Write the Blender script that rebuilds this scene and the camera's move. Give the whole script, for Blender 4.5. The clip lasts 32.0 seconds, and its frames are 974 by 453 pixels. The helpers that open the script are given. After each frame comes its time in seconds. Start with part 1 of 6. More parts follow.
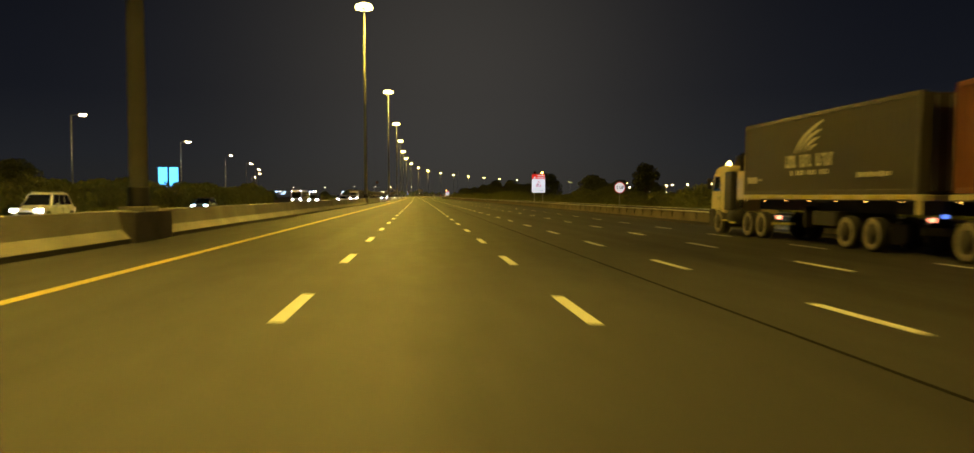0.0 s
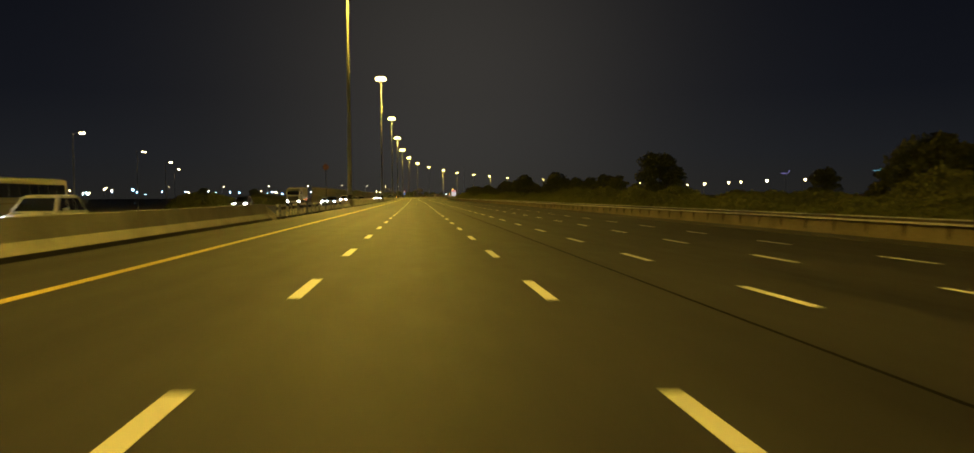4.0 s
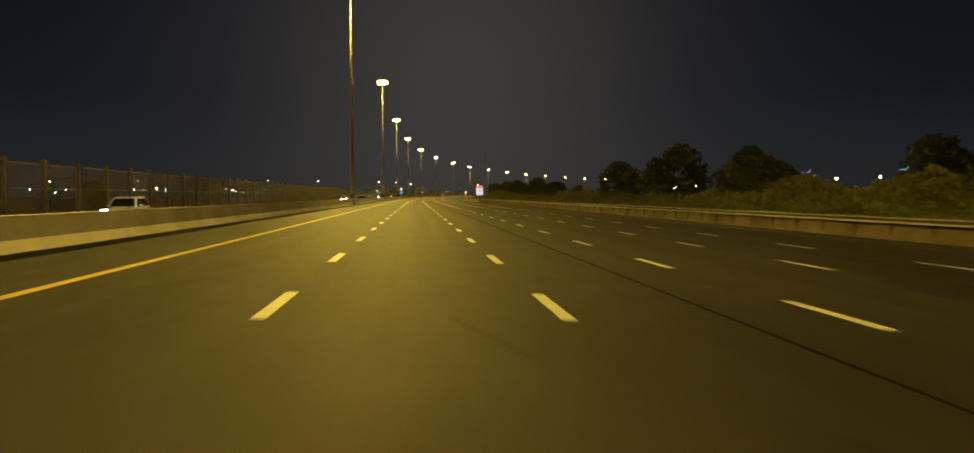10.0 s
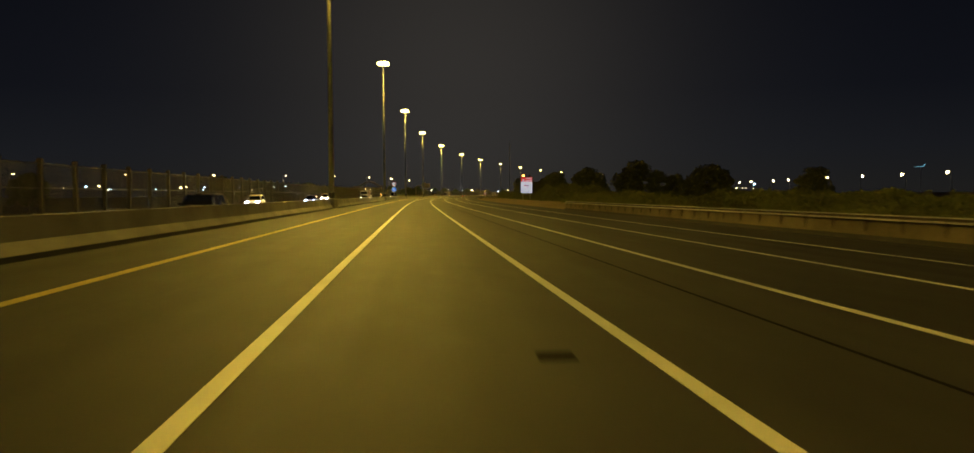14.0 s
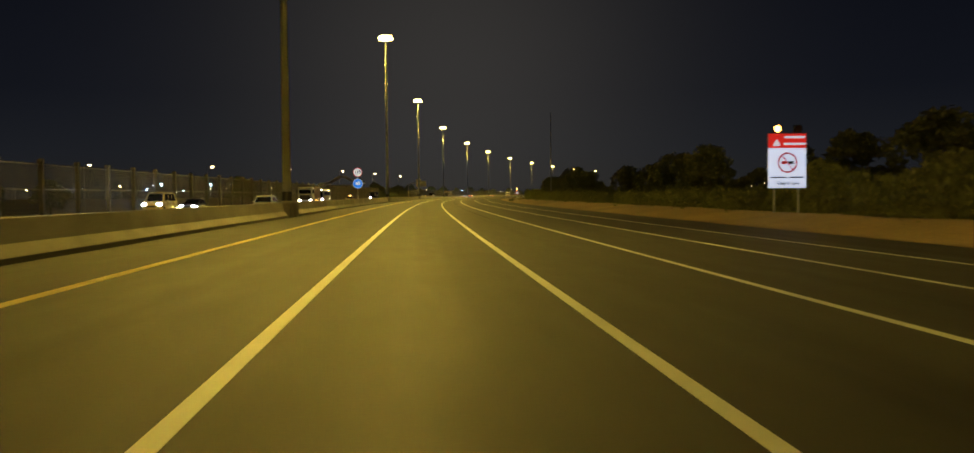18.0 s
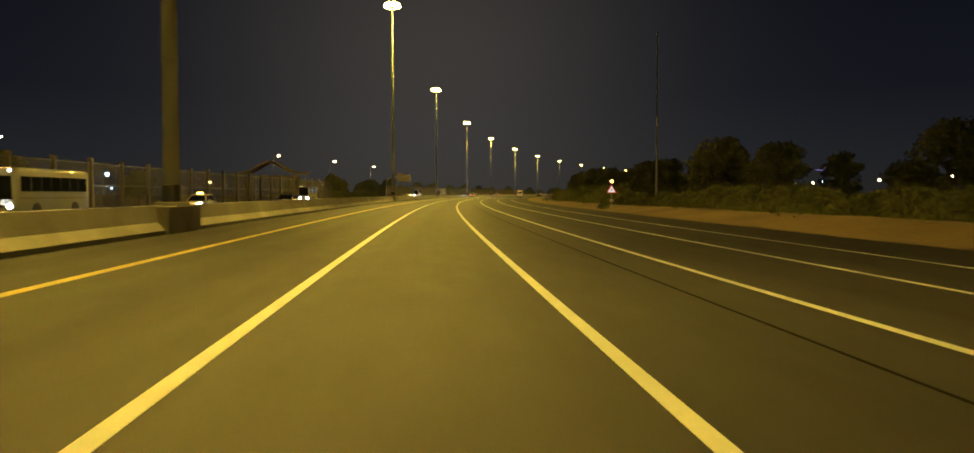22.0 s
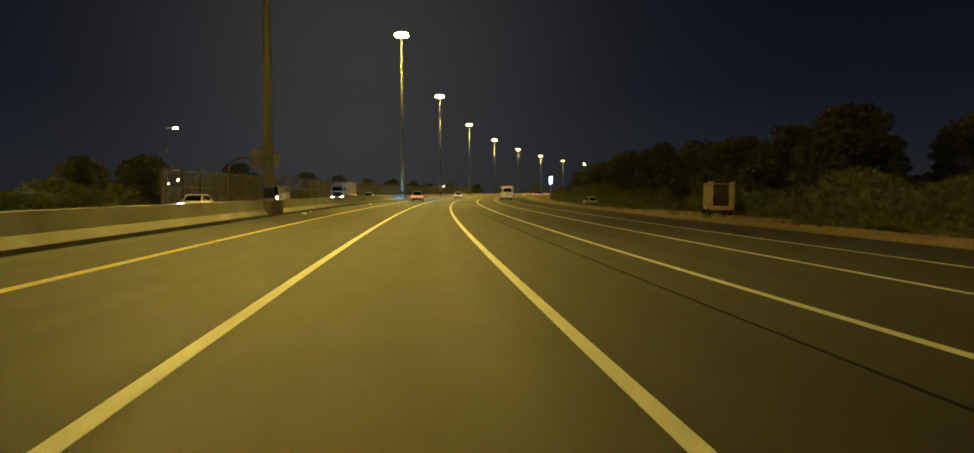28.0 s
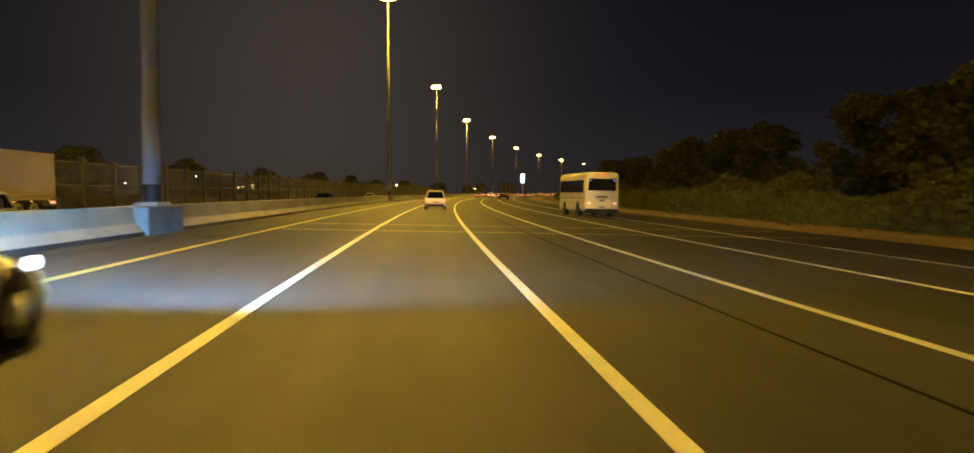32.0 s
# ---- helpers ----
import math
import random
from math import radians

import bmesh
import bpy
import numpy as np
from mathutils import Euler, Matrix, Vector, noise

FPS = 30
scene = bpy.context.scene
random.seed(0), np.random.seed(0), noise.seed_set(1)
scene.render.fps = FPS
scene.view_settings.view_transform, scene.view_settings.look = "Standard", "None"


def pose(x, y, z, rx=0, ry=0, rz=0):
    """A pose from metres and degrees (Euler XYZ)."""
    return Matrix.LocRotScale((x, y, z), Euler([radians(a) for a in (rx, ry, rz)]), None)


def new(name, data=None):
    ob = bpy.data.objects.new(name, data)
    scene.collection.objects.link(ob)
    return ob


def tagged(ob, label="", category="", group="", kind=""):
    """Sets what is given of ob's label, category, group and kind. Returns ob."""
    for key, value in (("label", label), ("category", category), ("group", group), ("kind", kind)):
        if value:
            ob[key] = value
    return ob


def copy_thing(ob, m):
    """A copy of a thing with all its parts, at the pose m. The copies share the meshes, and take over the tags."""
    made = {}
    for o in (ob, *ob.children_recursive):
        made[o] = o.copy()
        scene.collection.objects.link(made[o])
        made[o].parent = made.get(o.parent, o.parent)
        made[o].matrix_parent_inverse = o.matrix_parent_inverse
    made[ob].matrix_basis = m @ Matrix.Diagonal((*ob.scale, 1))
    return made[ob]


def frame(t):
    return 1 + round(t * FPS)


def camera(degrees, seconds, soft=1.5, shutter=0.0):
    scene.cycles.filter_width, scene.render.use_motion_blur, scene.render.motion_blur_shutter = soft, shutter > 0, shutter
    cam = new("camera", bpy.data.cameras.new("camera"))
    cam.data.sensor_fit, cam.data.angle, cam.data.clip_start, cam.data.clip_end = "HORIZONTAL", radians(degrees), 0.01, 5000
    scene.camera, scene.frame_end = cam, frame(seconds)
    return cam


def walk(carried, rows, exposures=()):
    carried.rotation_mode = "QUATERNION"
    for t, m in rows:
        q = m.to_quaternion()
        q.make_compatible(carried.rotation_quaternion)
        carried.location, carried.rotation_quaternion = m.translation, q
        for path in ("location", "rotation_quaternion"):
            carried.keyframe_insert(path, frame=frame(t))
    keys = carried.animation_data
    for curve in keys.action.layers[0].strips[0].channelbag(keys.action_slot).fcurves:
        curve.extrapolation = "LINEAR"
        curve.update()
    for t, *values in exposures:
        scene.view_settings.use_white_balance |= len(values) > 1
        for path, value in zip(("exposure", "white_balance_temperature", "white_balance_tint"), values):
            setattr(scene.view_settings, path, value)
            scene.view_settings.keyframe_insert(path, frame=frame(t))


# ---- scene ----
# One plan for the whole drive: s runs along the road in metres, l across it
# (right of the middle of the driven lane is positive), z is up.

# ---- camera ----
cam = camera(62.0, 32.0, soft=1.6, shutter=0.3)
walk(cam, [
    (0, pose(-0.32, -126.28, 1.460, 87.817, 0.251, -4.849)),
    (1, pose(-0.26, -94.33, 1.460, 87.818, 0.288, -4.811)),
    (2, pose(-0.20, -62.66, 1.460, 87.821, 0.324, -4.793)),
    (3, pose(-0.15, -30.55, 1.459, 87.833, 0.361, -4.842)),
    (4, pose(-0.09, 1.49, 1.458, 87.842, 0.391, -4.887)),
    (5, pose(0.01, 33.63, 1.455, 87.828, 0.416, -4.851)),
    (6, pose(0.06, 66.05, 1.453, 87.814, 0.419, -4.793)),
    (7, pose(-0.04, 98.68, 1.454, 87.822, 0.372, -4.760)),
    (8, pose(-0.18, 131.31, 1.456, 87.833, 0.315, -4.733)),
    (9, pose(-0.28, 164.79, 1.455, 87.831, 0.282, -4.712)),
    (10, pose(-0.42, 198.44, 1.455, 87.821, 0.267, -4.692)),
    (11, pose(-0.68, 231.30, 1.458, 87.798, 0.279, -4.676)),
    (12, pose(-0.98, 264.29, 1.460, 87.771, 0.307, -4.674)),
    (13, pose(-1.25, 297.64, 1.461, 87.747, 0.336, -4.677)),
    (14, pose(-1.52, 331.14, 1.462, 87.731, 0.372, -4.717)),
    (15, pose(-1.80, 364.62, 1.464, 87.735, 0.419, -4.859)),
    (16, pose(-1.97, 397.91, 1.465, 87.744, 0.466, -5.014)),
    (17, pose(-1.93, 430.78, 1.464, 87.745, 0.528, -5.105)),
    (18, pose(-1.72, 463.26, 1.461, 87.744, 0.519, -5.185)),
    (19, pose(-1.38, 495.31, 1.458, 87.749, 0.290, -5.203)),
    (20, pose(-0.81, 526.86, 1.456, 87.746, 0.051, -5.309)),
    (21, pose(-0.04, 557.71, 1.454, 87.716, 0.006, -5.649)),
    (22, pose(0.91, 588.18, 1.453, 87.686, 0.033, -6.193)),
    (23, pose(2.07, 618.43, 1.455, 87.684, 0.079, -7.004)),
    (24, pose(3.59, 648.67, 1.456, 87.683, 0.132, -7.931)),
    (25, pose(5.64, 679.25, 1.454, 87.656, 0.158, -8.858)),
    (26, pose(8.13, 709.96, 1.452, 87.627, 0.173, -9.787)),
    (27, pose(10.99, 740.70, 1.451, 87.612, 0.181, -10.643)),
    (28, pose(14.32, 771.54, 1.451, 87.607, 0.184, -11.473)),
    (29, pose(18.20, 802.62, 1.449, 87.622, 0.186, -12.332)),
    (30, pose(22.59, 833.68, 1.448, 87.638, 0.184, -13.185)),
    (31, pose(27.40, 864.46, 1.448, 87.634, 0.175, -13.995)),
    (32, pose(32.67, 895.12, 1.448, 87.625, 0.164, -14.786)),
], [
    (0.0, 0.30, 6500, 8), (1.0, 0.05, 6500, 8), (2.0, 0.00, 6250, 8), (3.0, 0.30, 6500, 8), (4.6, 0.00, 6500, 8), (6.0, 0.10, 6500, 8),
    (7.0, 0.30, 6250, 8), (8.0, -0.15, 6200, 8), (9.0, 0.12, 6500, 10), (10.0, 0.36, 6500, 10), (11.0, -0.10, 6500, 10), (12.0, 0.33, 6500, 10),
    (13.0, 0.42, 6500, 10), (14.0, -0.22, 6500, 10), (15.5, 0.15, 6500, 10), (17.0, -0.20, 6250, 10), (18.0, 0.00, 6200, 10), (19.0, 0.28, 6500, 10),
    (20.0, -0.12, 6500, 10), (21.0, 0.10, 6500, 10), (22.0, 0.35, 6500, 10), (23.0, 0.00, 6100, 10), (24.0, -0.15, 5800, 10), (25.0, 0.10, 5900, 10),
    (26.5, 0.00, 5900, 10), (28.0, 0.15, 5700, 11), (29.0, 0.36, 5600, 11), (30.0, -0.05, 5700, 11), (31.0, 0.05, 6000, 13), (32.0, 0.22, 7400, 21),
])

# ---- world and light ----
EXPOSURE = 0.0
scene.view_settings.exposure = EXPOSURE
SODIUM = (1.0, 0.655, 0.085)
MAST_POWER = 48000.0

world = bpy.data.worlds.new("night_sky")
world.use_nodes = True
scene.world = world
wn, wl = world.node_tree.nodes, world.node_tree.links
w_bg = wn["Background"]
w_co = wn.new("ShaderNodeTexCoord")
w_sep = wn.new("ShaderNodeSeparateXYZ")
w_ramp = wn.new("ShaderNodeValToRGB")
w_noise = wn.new("ShaderNodeTexNoise")
w_mix = wn.new("ShaderNodeMixRGB")
wl.new(w_co.outputs["Generated"], w_sep.inputs[0])
wl.new(w_sep.outputs["Z"], w_ramp.inputs[0])
wl.new(w_co.outputs["Generated"], w_noise.inputs["Vector"])
w_noise.inputs["Scale"].default_value = 2.5
w_noise.inputs["Detail"].default_value = 3.0
w_ramp.color_ramp.elements[0].position = 0.0
w_ramp.color_ramp.elements[0].color = (0.0170, 0.0165, 0.0155, 1)
w_ramp.color_ramp.elements[1].position = 1.0
w_ramp.color_ramp.elements[1].color = (0.0018, 0.0023, 0.0045, 1)
for pos, col in ((0.05, (0.0125, 0.0136, 0.0168)), (0.12, (0.0070, 0.0080, 0.0120)), (0.30, (0.0033, 0.0040, 0.0075))):
    e = w_ramp.color_ramp.elements.new(pos)
    e.color = (*col, 1)
w_mix.blend_type = "MULTIPLY"
w_mix.inputs[0].default_value = 0.35
wl.new(w_ramp.outputs[0], w_mix.inputs[1])
wl.new(w_noise.outputs["Fac"], w_mix.inputs[2])
# warm haze over the lit road: strongest towards the far end of the row of masts
w_dot = wn.new("ShaderNodeVectorMath")
w_dot.operation = "DOT_PRODUCT"
w_dot.inputs[1].default_value = Vector((0.045, 0.98, 0.16)).normalized()
w_pow = wn.new("ShaderNodeMath")
w_pow.operation = "POWER"
w_pow.inputs[1].default_value = 34.0
w_pow.use_clamp = True
w_haze = wn.new("ShaderNodeMixRGB")
w_haze.inputs[1].default_value = (0, 0, 0, 1)
w_haze.inputs[2].default_value = (0.0300, 0.0262, 0.0200, 1)
w_sum = wn.new("ShaderNodeMixRGB")
w_sum.blend_type = "ADD"
w_sum.inputs[0].default_value = 1.0
wl.new(w_co.outputs["Generated"], w_dot.inputs[0])
wl.new(w_dot.outputs["Value"], w_pow.inputs[0])
wl.new(w_pow.outputs[0], w_haze.inputs[0])
wl.new(w_mix.outputs[0], w_sum.inputs[1])
wl.new(w_haze.outputs[0], w_sum.inputs[2])
wl.new(w_sum.outputs[0], w_bg.inputs[0])
w_bg.inputs[1].default_value = 1.0

# ---- the road's line ----
STEP = 102.0
BEND = (-0.089, -0.148, -0.156, -0.005, 0.446, 1.23, 2.119, 2.752, 3.011, 2.99, 2.883, 2.838,
        2.86, 2.909, 2.955, 2.991, 3.022, 3.052, 3.082, 3.112, 3.142, 3.172)   # degrees per STEP
GS = np.arange(-3, 24.01, 0.05)
_k = np.radians(np.interp(GS, np.arange(len(BEND)), BEND))
_th = np.cumsum(_k) * 0.05
_i0 = int(np.argmin(abs(GS)))
_th = _th - _th[_i0]
_x = np.cumsum(np.sin(_th)) * 0.05
_y = np.cumsum(np.cos(_th)) * 0.05
GX, GY, GS = (_x - _x[_i0]) * STEP, (_y - _y[_i0]) * STEP, GS * STEP
LANE = 3.65
LINES = [(n - 0.5) * LANE for n in range(-1, 5)]    # left edge line, then the lane lines
FALL = 0.0236


def heading(s):
    return float(np.interp(s, GS, _th))


def lift(l):
    """Height of the ground across the road: it falls to the right, the far carriageway to the left."""
    if l < -8.5:
        return 0.216 - 0.02 * (-8.5 - l)
    if l <= 17.5:
        return -FALL * l
    return -FALL * 17.5 - 0.015 * (l - 17.5) - 0.06 * min(max(l - 20.0, 0.0), 10.0)


def at(s, l, z=None):
    h = heading(s)
    x, y = float(np.interp(s, GS, GX)), float(np.interp(s, GS, GY))
    return Vector((x + l * math.cos(h), y - l * math.sin(h), lift(l) if z is None else z))


def stand(s, l, z=None, turn=0.0):
    """Pose of a thing that stands at (s, l) and faces along the road, +y ahead; turn in degrees to the left."""
    p = at(s, l, z)
    return pose(p.x, p.y, p.z, 0, 0, -math.degrees(heading(s)) + turn)


# ---- materials ----
def material(name, colour, rough=0.6, metal=0.0, vary=0.25, scale=3.0, fine=60.0, bump=0.15, spread=0.0, spec=0.5, coords="Object"):
    m = bpy.data.materials.new(name)
    m.use_nodes = True
    n, k = m.node_tree.nodes, m.node_tree.links
    b = n["Principled BSDF"]
    co = n.new("ShaderNodeTexCoord")
    big, small = n.new("ShaderNodeTexNoise"), n.new("ShaderNodeTexNoise")
    big.inputs["Scale"].default_value, small.inputs["Scale"].default_value = scale, fine
    big.inputs["Detail"].default_value, small.inputs["Detail"].default_value = 5.0, 3.0
    for t in (big, small):
        k.new(co.outputs[coords], t.inputs["Vector"])
    add = n.new("ShaderNodeMath")
    add.operation = "ADD"
    k.new(big.outputs["Fac"], add.inputs[0])
    half = n.new("ShaderNodeMath")
    half.operation = "MULTIPLY_ADD"
    half.inputs[1].default_value, half.inputs[2].default_value = 0.5, -0.25
    k.new(small.outputs["Fac"], half.inputs[0])
    k.new(half.outputs[0], add.inputs[1])
    if spread:
        info, sp = n.new("ShaderNodeObjectInfo"), n.new("ShaderNodeMath")
        sp.operation = "MULTIPLY_ADD"
        sp.inputs[1].default_value = spread
        k.new(info.outputs["Random"], sp.inputs[0])
        k.new(add.outputs[0], sp.inputs[2])
        add = sp
    ramp = n.new("ShaderNodeValToRGB")
    ramp.color_ramp.elements[0].position, ramp.color_ramp.elements[1].position = 0.25, 0.8 + spread
    ramp.color_ramp.elements[0].color = (*[c * (1 - vary) for c in colour], 1)
    ramp.color_ramp.elements[1].color = (*[min(1, c * (1 + vary)) for c in colour], 1)
    k.new(add.outputs[0], ramp.inputs[0])
    k.new(ramp.outputs[0], b.inputs["Base Color"])
    b.inputs["Metallic"].default_value = metal
    b.inputs["Specular IOR Level"].default_value = spec
    rr = n.new("ShaderNodeMapRange")
    rr.inputs["To Min"].default_value, rr.inputs["To Max"].default_value = max(0.02, rough - 0.1), min(1, rough + 0.1)
    k.new(big.outputs["Fac"], rr.inputs["Value"])
    k.new(rr.outputs[0], b.inputs["Roughness"])
    if bump:
        bp = n.new("ShaderNodeBump")
        bp.inputs["Strength"].default_value, bp.inputs["Distance"].default_value = bump, 0.01
        k.new(small.outputs["Fac"], bp.inputs["Height"])
        k.new(bp.outputs[0], b.inputs["Normal"])
    return m


def glowing(name, colour, strength, base=(0.8, 0.8, 0.8)):
    m = bpy.data.materials.new(name)
    m.use_nodes = True
    b = m.node_tree.nodes["Principled BSDF"]
    b.inputs["Base Color"].default_value = (*base, 1)
    b.inputs["Emission Color"].default_value = (*colour, 1)
    b.inputs["Emission Strength"].default_value = strength
    b.inputs["Roughness"].default_value = 0.3
    return m


def paint(name, colour, rough=0.28, coat=0.5):
    m = material(name, colour, rough, 0.0, 0.06, 2.0, 300.0, 0.0)
    m.node_tree.nodes["Principled BSDF"].inputs["Coat Weight"].default_value = coat
    return m


def asphalt_material(name, colour):
    """Worn asphalt: UV is (across, along) in metres, so that wheel tracks and patches follow the road."""
    m = bpy.data.materials.new(name)
    m.use_nodes = True
    n, k = m.node_tree.nodes, m.node_tree.links
    b = n["Principled BSDF"]
    b.inputs["Specular IOR Level"].default_value = 0.50
    uv = n.new("ShaderNodeUVMap")
    def noise_at(sx, sy, detail, scale=1.0):
        mp, t = n.new("ShaderNodeMapping"), n.new("ShaderNodeTexNoise")
        mp.inputs["Scale"].default_value = (sx, sy, 1)
        t.inputs["Scale"].default_value, t.inputs["Detail"].default_value = scale, detail
        k.new(uv.outputs[0], mp.inputs[0])
        k.new(mp.outputs[0], t.inputs["Vector"])
        return t.outputs["Fac"]
    def mixed(a, c, f):
        x = n.new("ShaderNodeMix")
        x.inputs[0].default_value = f
        k.new(a, x.inputs[2])
        k.new(c, x.inputs[3])
        return x.outputs[0]
    tracks = noise_at(0.9, 0.012, 3.0)
    patches = noise_at(0.22, 0.06, 4.0)
    grain = noise_at(28.0, 28.0, 2.0)
    stains = noise_at(1.6, 0.5, 5.0)
    f = mixed(mixed(tracks, patches, 0.45), mixed(grain, stains, 0.5), 0.38)
    # oil-darkened band along the middle of each lane
    sep, turn, wave, band, dark = n.new("ShaderNodeSeparateXYZ"), n.new("ShaderNodeMath"), n.new("ShaderNodeMath"), n.new("ShaderNodeMapRange"), n.new("ShaderNodeMath")
    k.new(uv.outputs[0], sep.inputs[0])
    turn.operation, wave.operation, dark.operation = "MULTIPLY", "COSINE", "MULTIPLY_ADD"
    turn.inputs[1].default_value = 2 * math.pi / LANE
    k.new(sep.outputs["X"], turn.inputs[0])
    k.new(turn.outputs[0], wave.inputs[0])
    band.inputs["From Min"].default_value, band.inputs["From Max"].default_value = 0.45, 1.0
    k.new(wave.outputs[0], band.inputs["Value"])
    amount = n.new("ShaderNodeMath")
    amount.operation = "MULTIPLY"
    k.new(band.outputs[0], amount.inputs[0])
    k.new(noise_at(0.7, 0.05, 3.0), amount.inputs[1])
    dark.inputs[1].default_value = -0.16
    k.new(amount.outputs[0], dark.inputs[0])
    k.new(f, dark.inputs[2])
    f = dark.outputs[0]
    ramp = n.new("ShaderNodeValToRGB")
    ramp.color_ramp.elements[0].position, ramp.color_ramp.elements[1].position = 0.38, 0.585
    ramp.color_ramp.elements[0].color = (*[c * 0.50 for c in colour], 1)
    ramp.color_ramp.elements[1].color = (*[c * 1.45 for c in colour], 1)
    k.new(f, ramp.inputs[0])
    k.new(ramp.outputs[0], b.inputs["Base Color"])
    rr = n.new("ShaderNodeMapRange")
    rr.inputs["From Min"].default_value, rr.inputs["From Max"].default_value = 0.3, 0.7
    rr.inputs["To Min"].default_value, rr.inputs["To Max"].default_value = 0.60, 0.77
    k.new(mixed(tracks, stains, 0.4), rr.inputs["Value"])
    k.new(rr.outputs[0], b.inputs["Roughness"])
    bp = n.new("ShaderNodeBump")
    bp.inputs["Strength"].default_value, bp.inputs["Distance"].default_value = 0.35, 0.006
    k.new(grain, bp.inputs["Height"])
    k.new(bp.outputs[0], b.inputs["Normal"])
    return m


ASPHALT = asphalt_material("asphalt", (0.019, 0.0185, 0.0172))
SEAM = material("tar_seam", (0.006, 0.006, 0.0055), 0.9, 0, 0.3, 2.0, 40.0, 0.2, spec=0.12)
WHITE_LINE = material("white_road_paint", (0.66, 0.66, 0.64), 0.55, 0, 0.16, 1.2, 25.0, 0.25, spread=0.1)
YELLOW_LINE = material("yellow_road_paint", (0.56, 0.43, 0.09), 0.55, 0, 0.18, 1.0, 22.0, 0.25)
CONCRETE = material("barrier_concrete", (0.29, 0.278, 0.25), 0.85, 0, 0.30, 0.5, 18.0, 0.35)
PARAPET = material("brown_sand_bank", (0.19, 0.155, 0.09), 0.95, 0, 0.45, 0.35, 8.0, 0.5)
CHASSIS_DARK = material("web_shade_spacer_steel", (0.075, 0.062, 0.05), 0.7, 0.2, 0.3, 3.0, 40.0, 0.2)
POST_BROWN = material("post_shadow_brown", (0.085, 0.068, 0.042), 0.85, 0.1, 0.3, 3.0, 40.0, 0.2)
# Darker copy of the barrier concrete: shade on upright faces put into the colour.
CONCRETE_SHADED = material("shaded_concrete", (0.22, 0.20, 0.17), 0.85, 0, 0.35, 0.7, 14.0, 0.4)
KERB_BLACK = material("black_foot_strip", (0.022, 0.021, 0.020), 0.7, 0, 0.3, 1.5, 30.0, 0.3)
SAND = material("sand", (0.30, 0.215, 0.095), 0.95, 0, 0.30, 0.12, 4.0, 0.6)
GROUND = material("desert_ground", (0.17, 0.14, 0.09), 0.95, 0, 0.45, 0.03, 1.2, 0.5)
GALVANISED = material("galvanised_steel", (0.52, 0.53, 0.54), 0.42, 0.85, 0.18, 4.0, 80.0, 0.1)
RAIL_PAINT = material("rail_grey_paint", (0.66, 0.64, 0.59), 0.55, 0.1, 0.15, 1.0, 30.0, 0.1)
POLE_PAINT = material("pole_grey_paint", (0.29, 0.295, 0.30), 0.65, 0.0, 0.15, 1.0, 30.0, 0.1)
BLACK_PLASTIC = material("black_plastic", (0.02, 0.02, 0.02), 0.5, 0, 0.2, 5.0, 60.0, 0.1)
RUBBER = material("tyre_rubber", (0.022, 0.022, 0.023), 0.75, 0, 0.25, 8.0, 90.0, 0.25)
DUSTY_RUBBER = material("dusty_tyre_rubber", (0.11, 0.10, 0.085), 0.85, 0, 0.3, 6.0, 70.0, 0.25)
RIM = material("alloy_rim", (0.55, 0.55, 0.56), 0.3, 0.9, 0.1, 6.0, 60.0, 0.05)
GLASS = material("car_glass", (0.012, 0.014, 0.016), 0.06, 0, 0.1, 1.0, 10.0, 0.0, spec=0.6)
BARK = material("bark", (0.13, 0.10, 0.07), 0.9, 0, 0.35, 3.0, 20.0, 0.7)
LEAF = material("leaves", (0.128, 0.140, 0.052), 0.75, 0, 0.35, 0.6, 6.0, 0.0, spread=0.25)
LEAF_DUSTY = material("dusty_hedge_leaves", (0.185, 0.205, 0.062), 0.8, 0, 0.30, 0.5, 5.0, 0.0, spread=0.2)
MAST_GLOW = glowing("sodium_lamp", (1.0, 0.74, 0.16), 24.0)
STREET_GLOW = glowing("street_lamp_glow", (1.0, 0.74, 0.30), 30.0)
COOL_GLOW = glowing("cool_lamp_glow", (0.30, 0.58, 1.0), 34.0)
HEAD_GLOW = glowing("headlight_glow", (0.80, 0.90, 1.0), 220.0)
MARKER_BLUE = glowing("blue_marker_glow", (0.12, 0.25, 1.0), 1.6, (0.05, 0.08, 0.3))
HEAD_BLUE = glowing("xenon_glow", (0.28, 0.52, 1.0), 170.0)
HEAD_SIDE = glowing("headlight_edge_glow", (0.55, 0.76, 1.0), 5.0)
TAIL_GLOW = glowing("tail_light_glow", (1.0, 0.10, 0.04), 5.0, (0.4, 0.02, 0.02))
TAIL_WARM = glowing("tail_light_bright", (1.0, 0.26, 0.14), 3.2, (0.4, 0.05, 0.05))
BRAKE_GLOW = glowing("brake_light_glow", (1.0, 0.36, 0.24), 9.0, (0.4, 0.05, 0.05))
AMBER_GLOW = glowing("amber_marker_glow", (1.0, 0.50, 0.10), 10.0)
# Board faces are given a glow, as no headlights shine on them here.
BOARD_WHITE = glowing("board_white_glow", (0.70, 0.78, 1.0), 0.75)
BOARD_RED = glowing("board_red_glow", (0.85, 0.03, 0.02), 0.55, (0.6, 0.02, 0.02))
